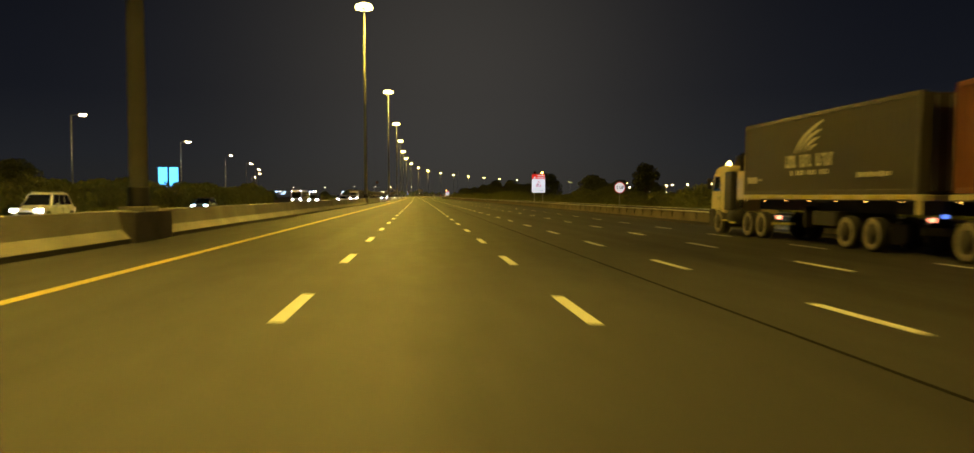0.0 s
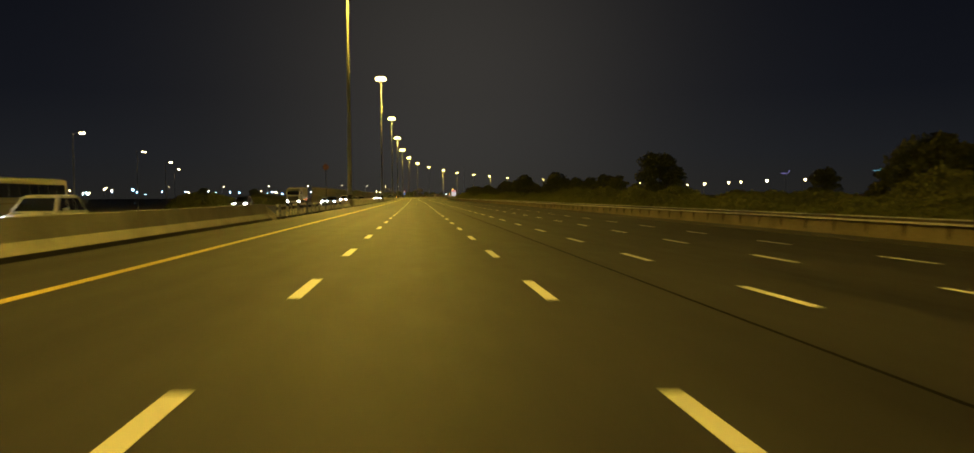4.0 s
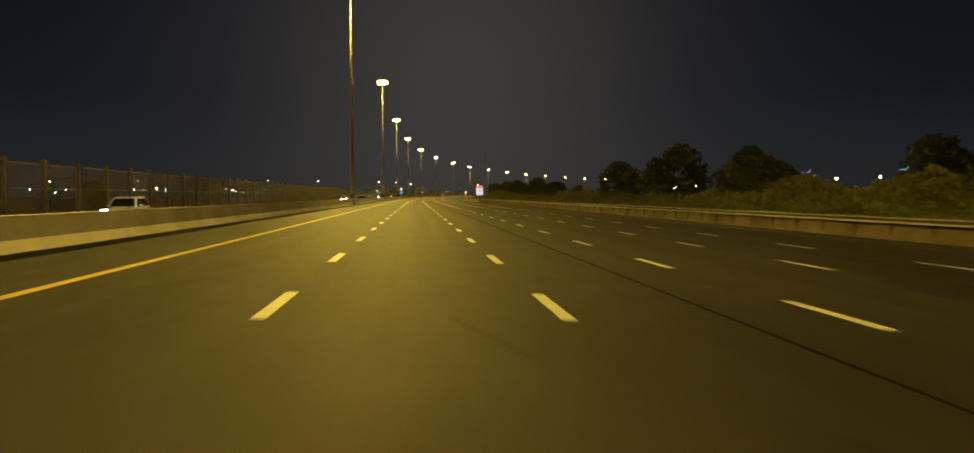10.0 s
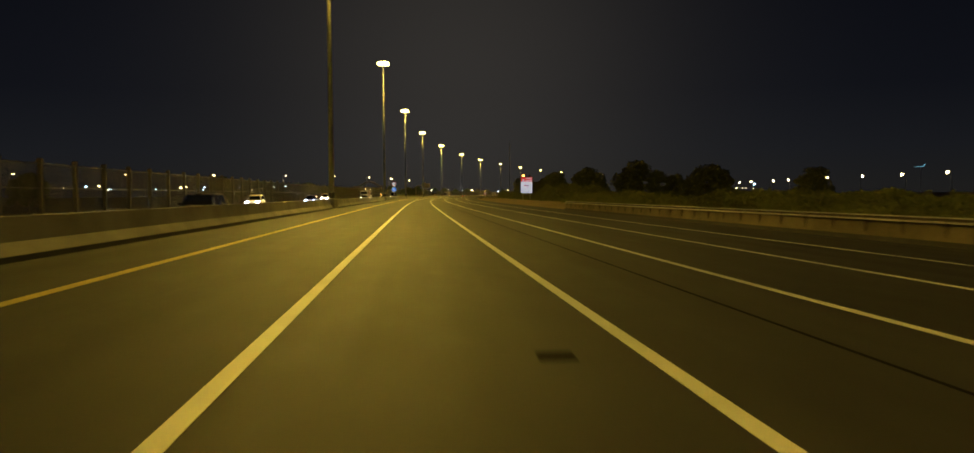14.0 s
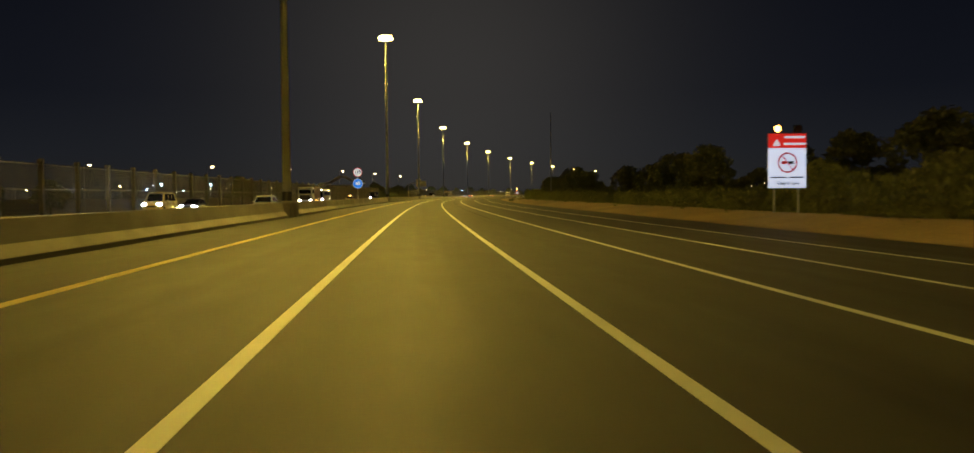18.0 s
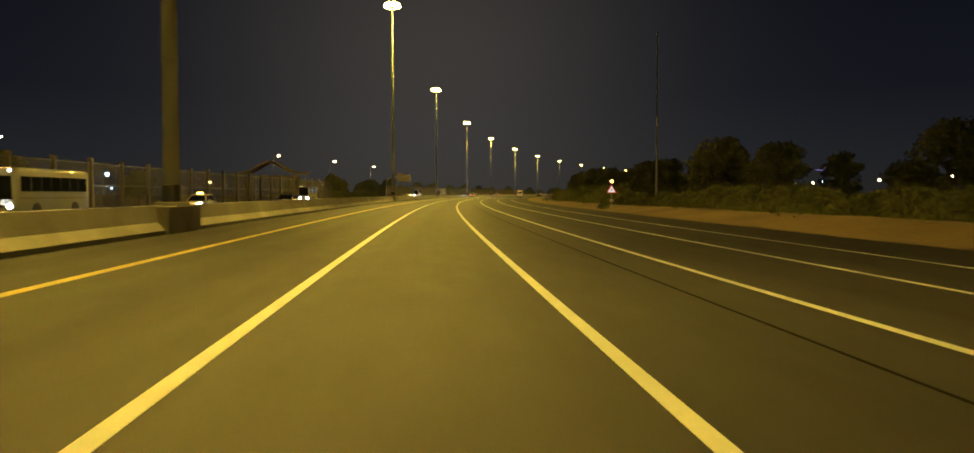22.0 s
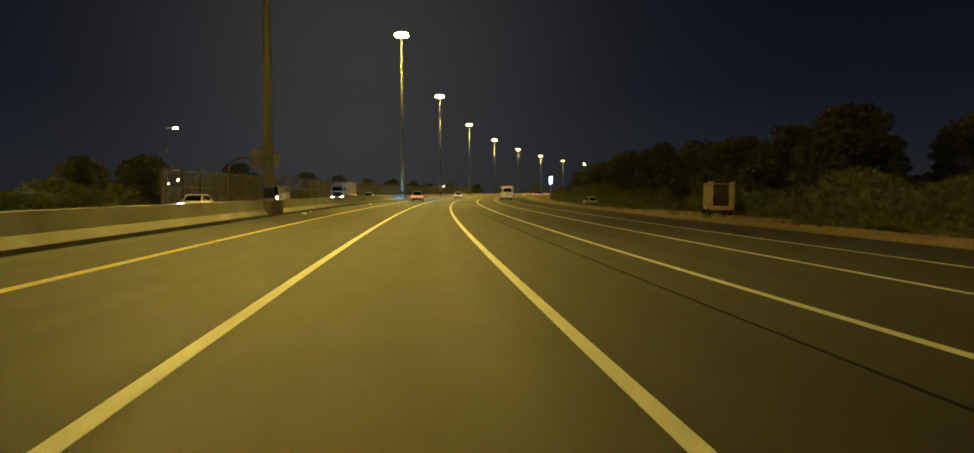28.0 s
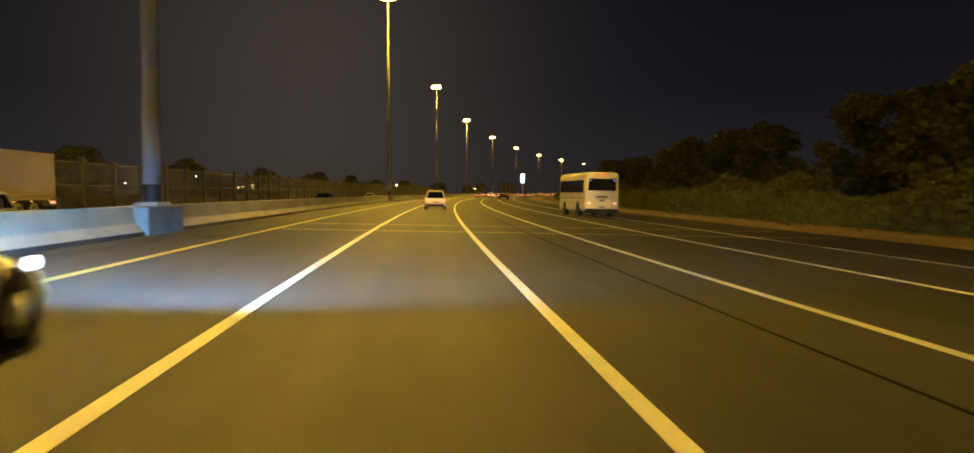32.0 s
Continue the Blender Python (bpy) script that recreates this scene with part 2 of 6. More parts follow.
SIGN_BLACK = material("sign_black", (0.02, 0.02, 0.025), 0.5, 0, 0.1, 5, 50, 0)
# Sheeting glows a little, standing for headlight beams it would throw back.
SIGN_RED = glowing("sign_red_glow", (0.7, 0.03, 0.02), 0.20, (0.6, 0.02, 0.02))
SIGN_WHITE = glowing("sign_white_glow", (0.78, 0.78, 0.92), 0.60)
SIGN_BLUE = glowing("sign_blue_glow", (0.015, 0.20, 0.75), 0.8, (0.02, 0.15, 0.6))


# ---- mesh tools ----
def mesh_from(name, verts, faces, mat, smooth=False):
    me = bpy.data.meshes.new(name)
    me.from_pydata([tuple(v) for v in verts], [], faces)
    me.materials.append(mat)
    if smooth:
        me.polygons.foreach_set("use_smooth", [True] * len(me.polygons))
    me.update()
    return me


def bm_mesh(name, bm, mat, smooth=False):
    me = bpy.data.meshes.new(name)
    bm.normal_update()
    bm.to_mesh(me)
    bm.free()
    me.materials.append(mat)
    if smooth:
        me.polygons.foreach_set("use_smooth", [True] * len(me.polygons))
    return me


def part(name, data, parent, label="", m=None):
    """One mesh object under a thing or under a part."""
    ob = new(name, data)
    ob.parent = parent
    if m is not None:
        ob.matrix_basis = m
    return tagged(ob, label)


def thing(name, m, label, category, group="", kind=""):
    e = new(name)
    e.empty_display_size = 0.3
    e.matrix_basis = m
    return tagged(e, label, category, group, kind)


def add_box(bm, size, centre, bevel=0.0, rot=None, taper=1.0):
    r = bmesh.ops.create_cube(bm, size=1.0)
    vs = r["verts"]
    for v in vs:
        t = taper if v.co.z > 0 else 1.0
        v.co = Vector((v.co.x * size[0] * t, v.co.y * size[1] * t, v.co.z * size[2]))
    if bevel:
        es = list({e for v in vs for e in v.link_edges})
        rb = bmesh.ops.bevel(bm, geom=es, offset=bevel, segments=2, affect="EDGES", profile=0.6)
        vs = list({v for f in rb["faces"] for v in f.verts} | {v for v in vs if v.is_valid})
    for v in vs:
        if rot is not None:
            v.co = rot @ v.co
        v.co += Vector(centre)
    return vs


def box_mesh(name, size, centre, mat, bevel=0.0, rot=None, taper=1.0):
    bm = bmesh.new()
    add_box(bm, size, centre, bevel, rot, taper)
    return bm_mesh(name, bm, mat)


def add_tube(bm, a, b, ra, rb, n=10, caps=True):
    a, b = Vector(a), Vector(b)
    q = (b - a).to_track_quat("Z", "Y").to_matrix()
    rings = []
    for c, r in ((a, ra), (b, rb)):
        rings.append([bm.verts.new(c + q @ Vector((r * math.cos(2 * math.pi * i / n), r * math.sin(2 * math.pi * i / n), 0))) for i in range(n)])
    for i in range(n):
        bm.faces.new((rings[0][i], rings[0][(i + 1) % n], rings[1][(i + 1) % n], rings[1][i]))
    if caps:
        bm.faces.new(rings[0][::-1])
        bm.faces.new(rings[1])


def tube_mesh(name, a, b, ra, rb, mat, n=12):
    bm = bmesh.new()
    add_tube(bm, a, b, ra, rb, n)
    return bm_mesh(name, bm, mat, False)


def lathe(name, profile, mat, n=24, axis="Z", smooth=True):
    """Turns a profile of (radius, height) round an axis."""
    verts, faces = [], []
    for r, h in profile:
        for i in range(n):
            a = 2 * math.pi * i / n
            p = (r * math.cos(a), r * math.sin(a), h)
            verts.append(p if axis == "Z" else (p[2], p[0], p[1]))
    for j in range(len(profile) - 1):
        for i in range(n):
            faces.append((j * n + i, j * n + (i + 1) % n, (j + 1) * n + (i + 1) % n, (j + 1) * n + i))
    faces.append(tuple(range(n))[::-1])
    faces.append(tuple((len(profile) - 1) * n + i for i in range(n)))
    return mesh_from(name, verts, faces, mat, smooth)


def loft(name, rings, mat, smooth=False, caps=True):
    n = len(rings[0])
    verts = [p for r in rings for p in r]
    faces = [(j * n + i, j * n + (i + 1) % n, (j + 1) * n + (i + 1) % n, (j + 1) * n + i) for j in range(len(rings) - 1) for i in range(n)]
    if caps:
        faces.append(tuple(range(n))[::-1])
        faces.append(tuple((len(rings) - 1) * n + i for i in range(n)))
    return mesh_from(name, verts, faces, mat, smooth)


def slab(name, corners, normal, thick, mat):
    """A flat pane through four corners, thick metres deep."""
    o = Vector(normal).normalized() * thick
    v = [Vector(c) for c in corners]
    vs = v + [c + o for c in v]
    return mesh_from(name, vs, [(3, 2, 1, 0), (4, 5, 6, 7), (0, 1, 5, 4), (1, 2, 6, 5), (2, 3, 7, 6), (3, 0, 4, 7)], mat)


def strip(name, s0, s1, prof, mat, step=5.35, closed=False, uv=False):
    """Extrudes a cross profile of (l, height over the ground or absolute z as a lambda) along the road."""
    ns = max(2, int(math.ceil((s1 - s0) / step)) + 1)
    ss = np.linspace(s0, s1, ns)
    verts, faces, uvs = [], [], []
    n = len(prof)
    for s in ss:
        for l, z in prof:
            verts.append(at(s, l, lift(l) + z))
            uvs.append((l, s))
    m = n if closed else n - 1
    for j in range(ns - 1):
        for i in range(m):
            a, b = j * n + i, j * n + (i + 1) % n
            faces.append((a, b, b + n, a + n))
    if closed:
        faces.append(tuple(range(n))[::-1])
        faces.append(tuple((ns - 1) * n + i for i in range(n)))
    me = mesh_from(name, verts, faces, mat)
    if uv:
        layer = me.uv_layers.new(name="UVMap")
        idx = np.empty(len(me.loops), dtype=np.int32)
        me.loops.foreach_get("vertex_index", idx)
        layer.data.foreach_set("uv", np.array(uvs, dtype=np.float32)[idx].ravel())
    return me


def text_mesh(name, body, size, mat, depth=0.004):
    c = bpy.data.curves.new(name, "FONT")
    c.body, c.size, c.extrude, c.align_x, c.align_y = body, size, depth, "CENTER", "CENTER"
    c.offset, c.space_character = size * 0.022, 0.9
    o = new(name, c)
    me = bpy.data.meshes.new_from_object(o.evaluated_get(bpy.context.evaluated_depsgraph_get()))
    bpy.data.objects.remove(o)
    me.materials.clear()
    me.materials.append(mat)
    return me


# ---- ground, road, markings ----
S_START, S_END = -300.0, 2300.0
DASH_END = 305.6

ground = new("ground", mesh_from("ground", [(-4700, -4700, -1.9), (4700, -4700, -1.9), (4700, 4700, -1.9), (-4700, 4700, -1.9)], [(0, 1, 2, 3)], GROUND))
tagged(ground, "dark flat desert ground reaching the horizon", "ground", kind="structure")

road = new("road", strip("road", S_START, S_END, [(l, 0.0) for l in (-8.6, -5.5, -1.8, 1.8, 5.5, 9.1, 12.8, 17.6)], ASPHALT, uv=True))
tagged(road, "worn grey asphalt motorway lit by sodium masts", "road", kind="structure")
road_far = new("road_opposite", strip("road_opposite", S_START, S_END, [(l, 0.0) for l in (-28.6, -20, -11, -8.6)], ASPHALT, uv=True))
tagged(road_far, "asphalt carriageway of the opposite traffic", "road", kind="structure")
verge = new("ground_verge", strip("ground_verge", S_START, S_END, [(17.55, -0.03), (19.5, 0.02), (22.0, -0.02), (26.0, 0.06), (34.0, 0.1), (60.0, 0.0), (95.0, -1.2)], SAND, step=8))
tagged(verge, "bare sandy verge beside the asphalt", "verge", kind="structure")
verge_left = new("ground_verge_left", strip("ground_verge_left", S_START, S_END, [(-130.0, -0.8), (-60.0, -0.4), (-40.0, 0.0), (-28.55, -0.03)], GROUND, step=8))
tagged(verge_left, "dark sandy strip beyond the opposite carriageway", "verge", kind="structure")


def berm_height(s, l):
    """Height of the low sand bank over the open verge."""
    ends = max(0.0, min(1.0, (s - 452) / 30, (815 - s) / 60))
    crest = 0.85 if s < 660 else 0.55 if s > 700 else 0.85 - 0.30 * (s - 660) / 40
    shape = max(0.0, min(1.0, (l - 18.2) / 5.6)) * max(0.0, min(1.0, (31.5 - l) / 5.0))
    shape = shape * shape * (3 - 2 * shape)
    return ends * shape * (crest + 0.16 * noise.noise(Vector((s * 0.09, l * 0.2, 4.0))) + 0.07 * noise.noise(Vector((s * 0.4, l * 0.5, 9.0)))) - 0.012 * (1 - shape)


cuts = [17.8, 18.4, 19.2, 20.0, 21.0, 22.0, 23.0, 24.0, 25.0, 26.5, 28.0, 29.5, 31.6]
steps = [445 + 1.6 * i for i in range(234)]
berm = new("ground_berm", mesh_from("ground_berm", [at(s, l, lift(l) + 0.02 + berm_height(s, l)) for s in steps for l in cuts],
                                    [(j * 13 + i, j * 13 + i + 1, j * 13 + i + 14, j * 13 + i + 13) for j in range(len(steps) - 1) for i in range(12)], SAND, True))
tagged(berm, "low wavy bank of bare sand along the road", "verge", kind="structure")


def line(name, s0, s1, l, width, mat, label):
    h = 0.006
    return tagged(part(name, strip(name, s0, s1, [(l - width / 2, 0.001), (l - width / 2, h), (l + width / 2, h), (l + width / 2, 0.001)], mat, closed=True), road), label)


line("edge_line", S_START, S_END, LINES[0], 0.20, YELLOW_LINE, "yellow edge line along the median")
for l in LINES[1:]:
    line("lane_line", DASH_END, 1900.0, l, 0.17, WHITE_LINE, "solid white lane line")
line("tar_seam", S_START, 430.0, 3.9, 0.055, SEAM, "dark longitudinal seam in the asphalt")
line("tar_seam", 515.0, 1050.0, 4.1, 0.05, SEAM, "dark longitudinal seam in the asphalt")
line("edge_line", S_START, S_END, -11.0, 0.2, YELLOW_LINE, "yellow edge line of the opposite carriageway")
for s in (855.6, 863.5, 871.5, 879.7, 887.3, 927.8, 933.6):
    me = strip("rumble_line", s, s + 0.13, [(-5.2, 0.001), (-5.2, 0.006), (16.2, 0.006), (16.2, 0.001)], YELLOW_LINE, step=0.3, closed=True)
    part("rumble_line", me, road, "thin yellow line across all lanes")

dash_mesh = mesh_from("lane_dash", [(x, y, z) for z in (0.001, 0.006) for x, y in ((-0.09, 0), (0.09, 0), (0.09, 2.6), (-0.09, 2.6))],
                      [(3, 2, 1, 0), (4, 5, 6, 7), (0, 1, 5, 4), (1, 2, 6, 5), (2, 3, 7, 6), (3, 0, 4, 7)], WHITE_LINE)
DASH_STEP, DASH_FIRST = 8.125, -141.15
for i in range(55):
    for l in LINES[1:]:
        s = DASH_FIRST + i * DASH_STEP - (0.25 if l < 3 else 0.85)
        m = stand(s, l) @ pose(0, 0, 0, 0, math.degrees(FALL), 0)
        part("lane_dash", dash_mesh, road, "", m)

# dark rubber mark slanting across the driven lane
skid = mesh_from("skid_mark", [(x + 0.02 * math.sin(y * 3), y, z) for z in (0.001, 0.004) for y in (0, 0.8, 1.7, 2.6) for x in (-0.06, 0.06)],
                 [(8 + 2 * i, 9 + 2 * i, 11 + 2 * i, 10 + 2 * i) for i in range(3)], material("skid_rubber", (0.010, 0.010, 0.010), 0.7, 0, 0.4, 2.0, 30.0, 0.2))
for s, l, turn in ((205.7, 1.05, 14.7), (200.6, 3.10, 10.5), (191.0, 3.84, 2.0)):
    part("skid_mark", skid, road, "dark skid mark", stand(s, l) @ pose(0, 0, 0, 0, math.degrees(FALL), 0) @ pose(0, 0, 0, 0, 0, turn))

cover = mesh_from("patch", [(x, y, z) for z in (0.001, 0.004) for x, y in ((-0.19, 0), (0.17, 0.02), (0.19, 0.44), (-0.16, 0.42))], [(4, 5, 6, 7), (0, 1, 5, 4), (1, 2, 6, 5), (2, 3, 7, 6), (3, 0, 4, 7)], SEAM)
part("patch", cover, road, "small dark tar patch", stand(338.2, 0.93) @ pose(0, 0, 0, 0, math.degrees(FALL), 0))

# scraped yellow paint marks
for s, l, n, turn in ((142.9, -2.30, 2.2, 4), (146.2, -0.36, 1.9, -14)):
    me = mesh_from("paint_scrape", [(x * (1 - 0.35 * abs(2 * y / n - 1)) + 0.05 * math.sin(y * 4), y, z) for z in (0.001, 0.004) for y in (0, n * 0.3, n * 0.65, n) for x in (-0.07, 0.07)],
                   [(8 + 2 * i, 9 + 2 * i, 11 + 2 * i, 10 + 2 * i) for i in range(3)], YELLOW_LINE)
    part("paint_scrape", me, road, "worn yellow scrape on the asphalt", stand(s, l, None, turn) @ pose(0, 0, 0, 0, math.degrees(FALL), 0))

# drain covers along the median shoulder
COVER = material("drain_iron", (0.035, 0.033, 0.03), 0.7, 0.4, 0.3, 8.0, 60.0, 0.4)
for s, l in ((817.8, -6.6), (922.2, -6.45)):
    me = lathe("drain_cover", [(0.36, 0.001), (0.36, 0.008), (0.30, 0.010), (0.29, 0.006), (0.02, 0.007)], COVER, 24)
    part("drain_cover", me, road, "dark round drain cover", stand(s, l) @ pose(0, 0, 0, 0, math.degrees(FALL), 0))

# ---- median barrier ----
JERSEY = [(-8.10, -0.05), (-8.10, 0.14), (-8.32, 0.38), (-8.42, 0.88), (-8.64, 0.88), (-8.74, 0.38), (-8.96, 0.14), (-8.96, -0.05)]
GAP = (47.0, 92.2)
barrier_label = "long grey concrete safety barrier with a sloping foot"
for i, (a, b) in enumerate(((S_START, GAP[0]), (GAP[1], S_END))):
    bar = new("wall_median", strip("wall_median", a, b, JERSEY, CONCRETE, closed=True))
    tagged(bar, barrier_label, "barrier", kind="structure")
    # One black strip holds the barrier's painted foot together with its shade.
    part("gutter", strip("gutter", a, b, [(-8.098, 0.0), (-8.098, 0.132), (-8.085, 0.132), (-8.07, 0.012), (-7.90, 0.009), (-7.90, 0.0)], KERB_BLACK, closed=True), bar, "black foot of the barrier, its paint and shade in one strip")
for s_end, sgn in ((GAP[0], 1), (GAP[1], -1)):
    e = thing("barrier_end", stand(s_end + sgn * 1.6, -8.555, lift(-8.5)), "sloping concrete end of the median barrier", "barrier")
    pts = [[(x, sgn * y, z * k) for x, z in ((0.43, 0.0), (0.43, 0.09), (0.2, 0.34), (0.1, 0.86), (-0.1, 0.86), (-0.2, 0.34), (-0.43, 0.09), (-0.43, 0.0))] for y, k in ((-1.6, 1.0), (0.2, 0.62), (1.6, 0.3))]
    part("ramp", loft("ramp", pts if sgn > 0 else [r[::-1] for r in pts], CONCRETE), e)

# posts closing the gap of the barrier
post_body = lathe("tube", [(0.10, 0.0), (0.10, 0.05), (0.055, 0.07), (0.055, 0.82), (0.045, 0.86), (0.0, 0.87)], material("grey_marker", (0.42, 0.40, 0.34), 0.6), 12)
post_band = lathe("band", [(0.058, 0.52), (0.060, 0.53), (0.060, 0.70), (0.058, 0.71)], BLACK_PLASTIC, 12)
post_foot = lathe("foot", [(0.19, 0.0), (0.19, 0.04), (0.15, 0.11), (0.10, 0.13)], BLACK_PLASTIC, 12)
first = None
for i in range(27):
    m = stand(GAP[0] + 2.2 + i * 1.5, -8.15 + 0.06 * math.sin(i * 2.3))
    if first is None:
        first = thing("marker_post", m, "slim grey marker post with a dark band in the median gap", "post", "posts across the median gap")
        part("tube", post_body, first)
        part("band", post_band, first, "dark band")
        part("foot", post_foot, first, "black rubber foot")
    else:
        copy_thing(first, m)

# ---- guard rail and sand bank on the right, as far as they go ----
RAIL_END = 428.0
bank = new("ground_bank", strip("ground_bank", S_START, RAIL_END, [(17.50, 0.15), (17.53, 0.45), (17.56, 0.74), (17.75, 0.80), (18.6, 0.80), (20.2, 0.76), (22.5, 0.74), (25.5, 0.55), (27.5, -0.02)], PARAPET, step=4.0))
part("gutter", strip("gutter", S_START, RAIL_END, [(17.44, 0.0), (17.46, 0.16), (17.53, 0.17), (17.53, 0.0)], KERB_BLACK, closed=True), bank, "black strip at the foot of the bank")
tagged(bank, "low brown sand bank behind the guard rail", "bank", kind="structure")
guard = thing("guard_rail", Matrix(), "long galvanised guard rail on dark steel posts along the outer lane", "guard rail")
# The web's dark colour puts the shade between the ridges into the paint.
for name, l0, z0, z1, mat, label in (("lower_ridge", 17.46, 0.77, 0.845, RAIL_PAINT, "pale lower ridge of the steel beam"), ("web", 17.50, 0.84, 0.955, CHASSIS_DARK, "recessed web of the beam, coloured dark for its shade"),
                                     ("upper_ridge", 17.47, 0.95, 1.0, RAIL_PAINT, "pale upper ridge of the steel beam")):
    part(name, strip(name, S_START, RAIL_END, [(l0 + 0.06, z0), (l0, z0 + 0.015), (l0, z1 - 0.015), (l0 + 0.06, z1)], mat, closed=True), guard, label)
# Wedge-shaped post, drawn wide and dark to take in its slanting shadow.
rail_post = loft("post", [[(x, y * k, z) for x, y in ((-0.035, -0.08), (0.05, -0.08), (0.05, 0.08), (-0.035, 0.08))] for z, k in ((0.30, 0.2), (0.55, 0.6), (0.80, 1.2), (0.98, 1.0))], POST_BROWN)
spacer = box_mesh("spacer", (0.03, 0.08, 0.14), (-0.012, 0, 0.89), CHASSIS_DARK, 0.008)
for i in range(235):
    m = stand(RAIL_END - 1.0 - i * 2.5, 17.52, lift(17.5))
    part("post", rail_post, guard, "", m)
    part("spacer", spacer, guard, "", m)

# pale litter in the gutter of the median
LITTER = material("white_plastic_litter", (0.72, 0.73, 0.75), 0.5, 0, 0.15, 9.0, 50.0, 0.3)
for i, (s, l, k) in enumerate(((822.15, -7.33, 1.0), (827.6, -7.75, 0.55), (864.9, -7.34, 0.8))):
    rl = random.Random(40 + i)
    rings = [[(0.17 * k * math.cos(a) * q + rl.uniform(-0.03, 0.03), 0.30 * k * math.sin(a) * q + rl.uniform(-0.04, 0.04), z * k) for a in np.linspace(0, 2 * math.pi, 9)[:-1]] for q, z in ((0.8, 0.0), (1.0, 0.03), (0.55, 0.09), (0.12, 0.10))]
    e = thing("litter", stand(s, l, lift(l) + 0.004, 35 * i), "crumpled white plastic bag lying on the shoulder", "litter", "litter on the shoulder")
    part("bag", loft("bag", rings, LITTER), e)

# ---- lighting masts ----
def mast():
    e = thing("light_mast", Matrix(), "tall tapered grey steel lighting mast with lit sodium floodlights", "light mast", "masts along the median")
    bm = bmesh.new()
    add_tube(bm, (0, 0, 0.85), (0, 0, 30.85), 0.27, 0.13, 16)
    part("pole", bm_mesh("pole", bm, POLE_PAINT, True), e)
    part("sleeve", lathe("sleeve", [(0.33, 0.98), (0.33, 1.05), (0.30, 1.12), (0.30, 1.50), (0.28, 1.55)], BLACK_PLASTIC, 16), e, "black sleeve at the foot of the pole")
    part("flange", box_mesh("flange", (0.75, 1.3, 0.14), (0, 0, 0.92), CONCRETE, 0.03), e, "pale concrete plinth")
    bm = bmesh.new()
    add_box(bm, (0.90, 3.4, 1.02), (0, 0, 0.35), 0.03)
    part("block", bm_mesh("block", bm, CONCRETE_SHADED), e, "concrete block round the foot, coloured darker for its shaded upright sides")
    part("crown_ring", lathe("crown_ring", [(0.52, 30.62), (0.62, 30.62), (0.62, 30.72), (0.52, 30.72), (0.52, 30.62)], GALVANISED, 24), e)
    part("crown_cap", lathe("crown_cap", [(0.20, 30.45), (0.26, 30.75), (0.20, 31.05), (0.05, 31.20)], GALVANISED, 12), e)
    arm = tube_mesh("arm", (0.12, 0, 30.66), (0.62, 0, 30.66), 0.035, 0.035, GALVANISED, 6)
    tilt = pose(0.72, 0, 30.55, 0, -58, 0)
    case = loft("floodlight", [[tilt @ Vector((x * k, y * k, z)) for x, y in ((-0.40, -0.27), (0.40, -0.27), (0.40, 0.27), (-0.40, 0.27))] for k, z in ((1.0, -0.12), (1.0, 0.0), (0.6, 0.2))], GALVANISED)
    # Lens bulges deep below its case, to stand for the glow round the lamp.
    lens = loft("lens", [[tilt @ Vector((x * k, y * k, z)) for x, y in ((-0.37, -0.25), (0.37, -0.25), (0.37, 0.25), (-0.37, 0.25))] for k, z in ((0.45, -0.70), (0.85, -0.42), (1.0, -0.125))], MAST_GLOW)
    for i in range(8):
        r = pose(0, 0, 0, 0, 0, i * 45 + 22.5)
        part("arm", arm, e, "", r)
        c = part("floodlight", case, e, "", r)
        part("lens", lens, c, "glowing lens")
    return e


base_mast = mast()
MASTS = [(s, -8.42) for s in (-203.0, -101.7, 1.0, 104.0, 205.0, 308.0, 409.5, 513.5, 615.5, 715.5, 817.3, 923.5, 1019.0)] + [(k * STEP, -8.42) for k in range(11, 22)]


def flood(energy, cone, blend):
    d = bpy.data.lights.new("mast_light", "SPOT")
    d.energy, d.color, d.spot_size, d.spot_blend, d.shadow_soft_size = energy, SODIUM, radians(cone), blend, 0.6
    return d


# the floodlights throw most of their light along the road, little to its sides
down_light, along_light = flood(MAST_POWER * 0.45, 152, 1.0), flood(MAST_POWER, 124, 0.9)
for i, (s, l) in enumerate(MASTS):
    m = stand(s, l, lift(-8.5))
    if i == 0:
        base_mast.matrix_basis = m
        mm = base_mast
    else:
        mm = copy_thing(base_mast, m)
    for data, tip in ((down_light, 0), (along_light, 52), (along_light, -52)):
        lo = new("mast_light", data)
        lo.matrix_basis = m @ Matrix.Translation((0 if tip else 1.6, 1.1 if tip > 0 else -1.1 if tip < 0 else 0, 30.1)) @ pose(0, 0, 0, 0, -9, 0) @ pose(0, 0, 0, tip, 0, 0) @ Matrix.Diagonal((0.60 if tip else 0.70, 1, 1, 1))


# ---- fence beyond the opposite carriageway ----
FENCE_L, BAY = -30.0, 6.55
FENCE_POST = material("fence_post_plaster", (0.145, 0.132, 0.108), 0.85, 0, 0.25, 1.0, 12.0, 0.3)
fence = thing("fence", Matrix(), "long pale-posted steel bar fence beyond the opposite carriageway", "fence")
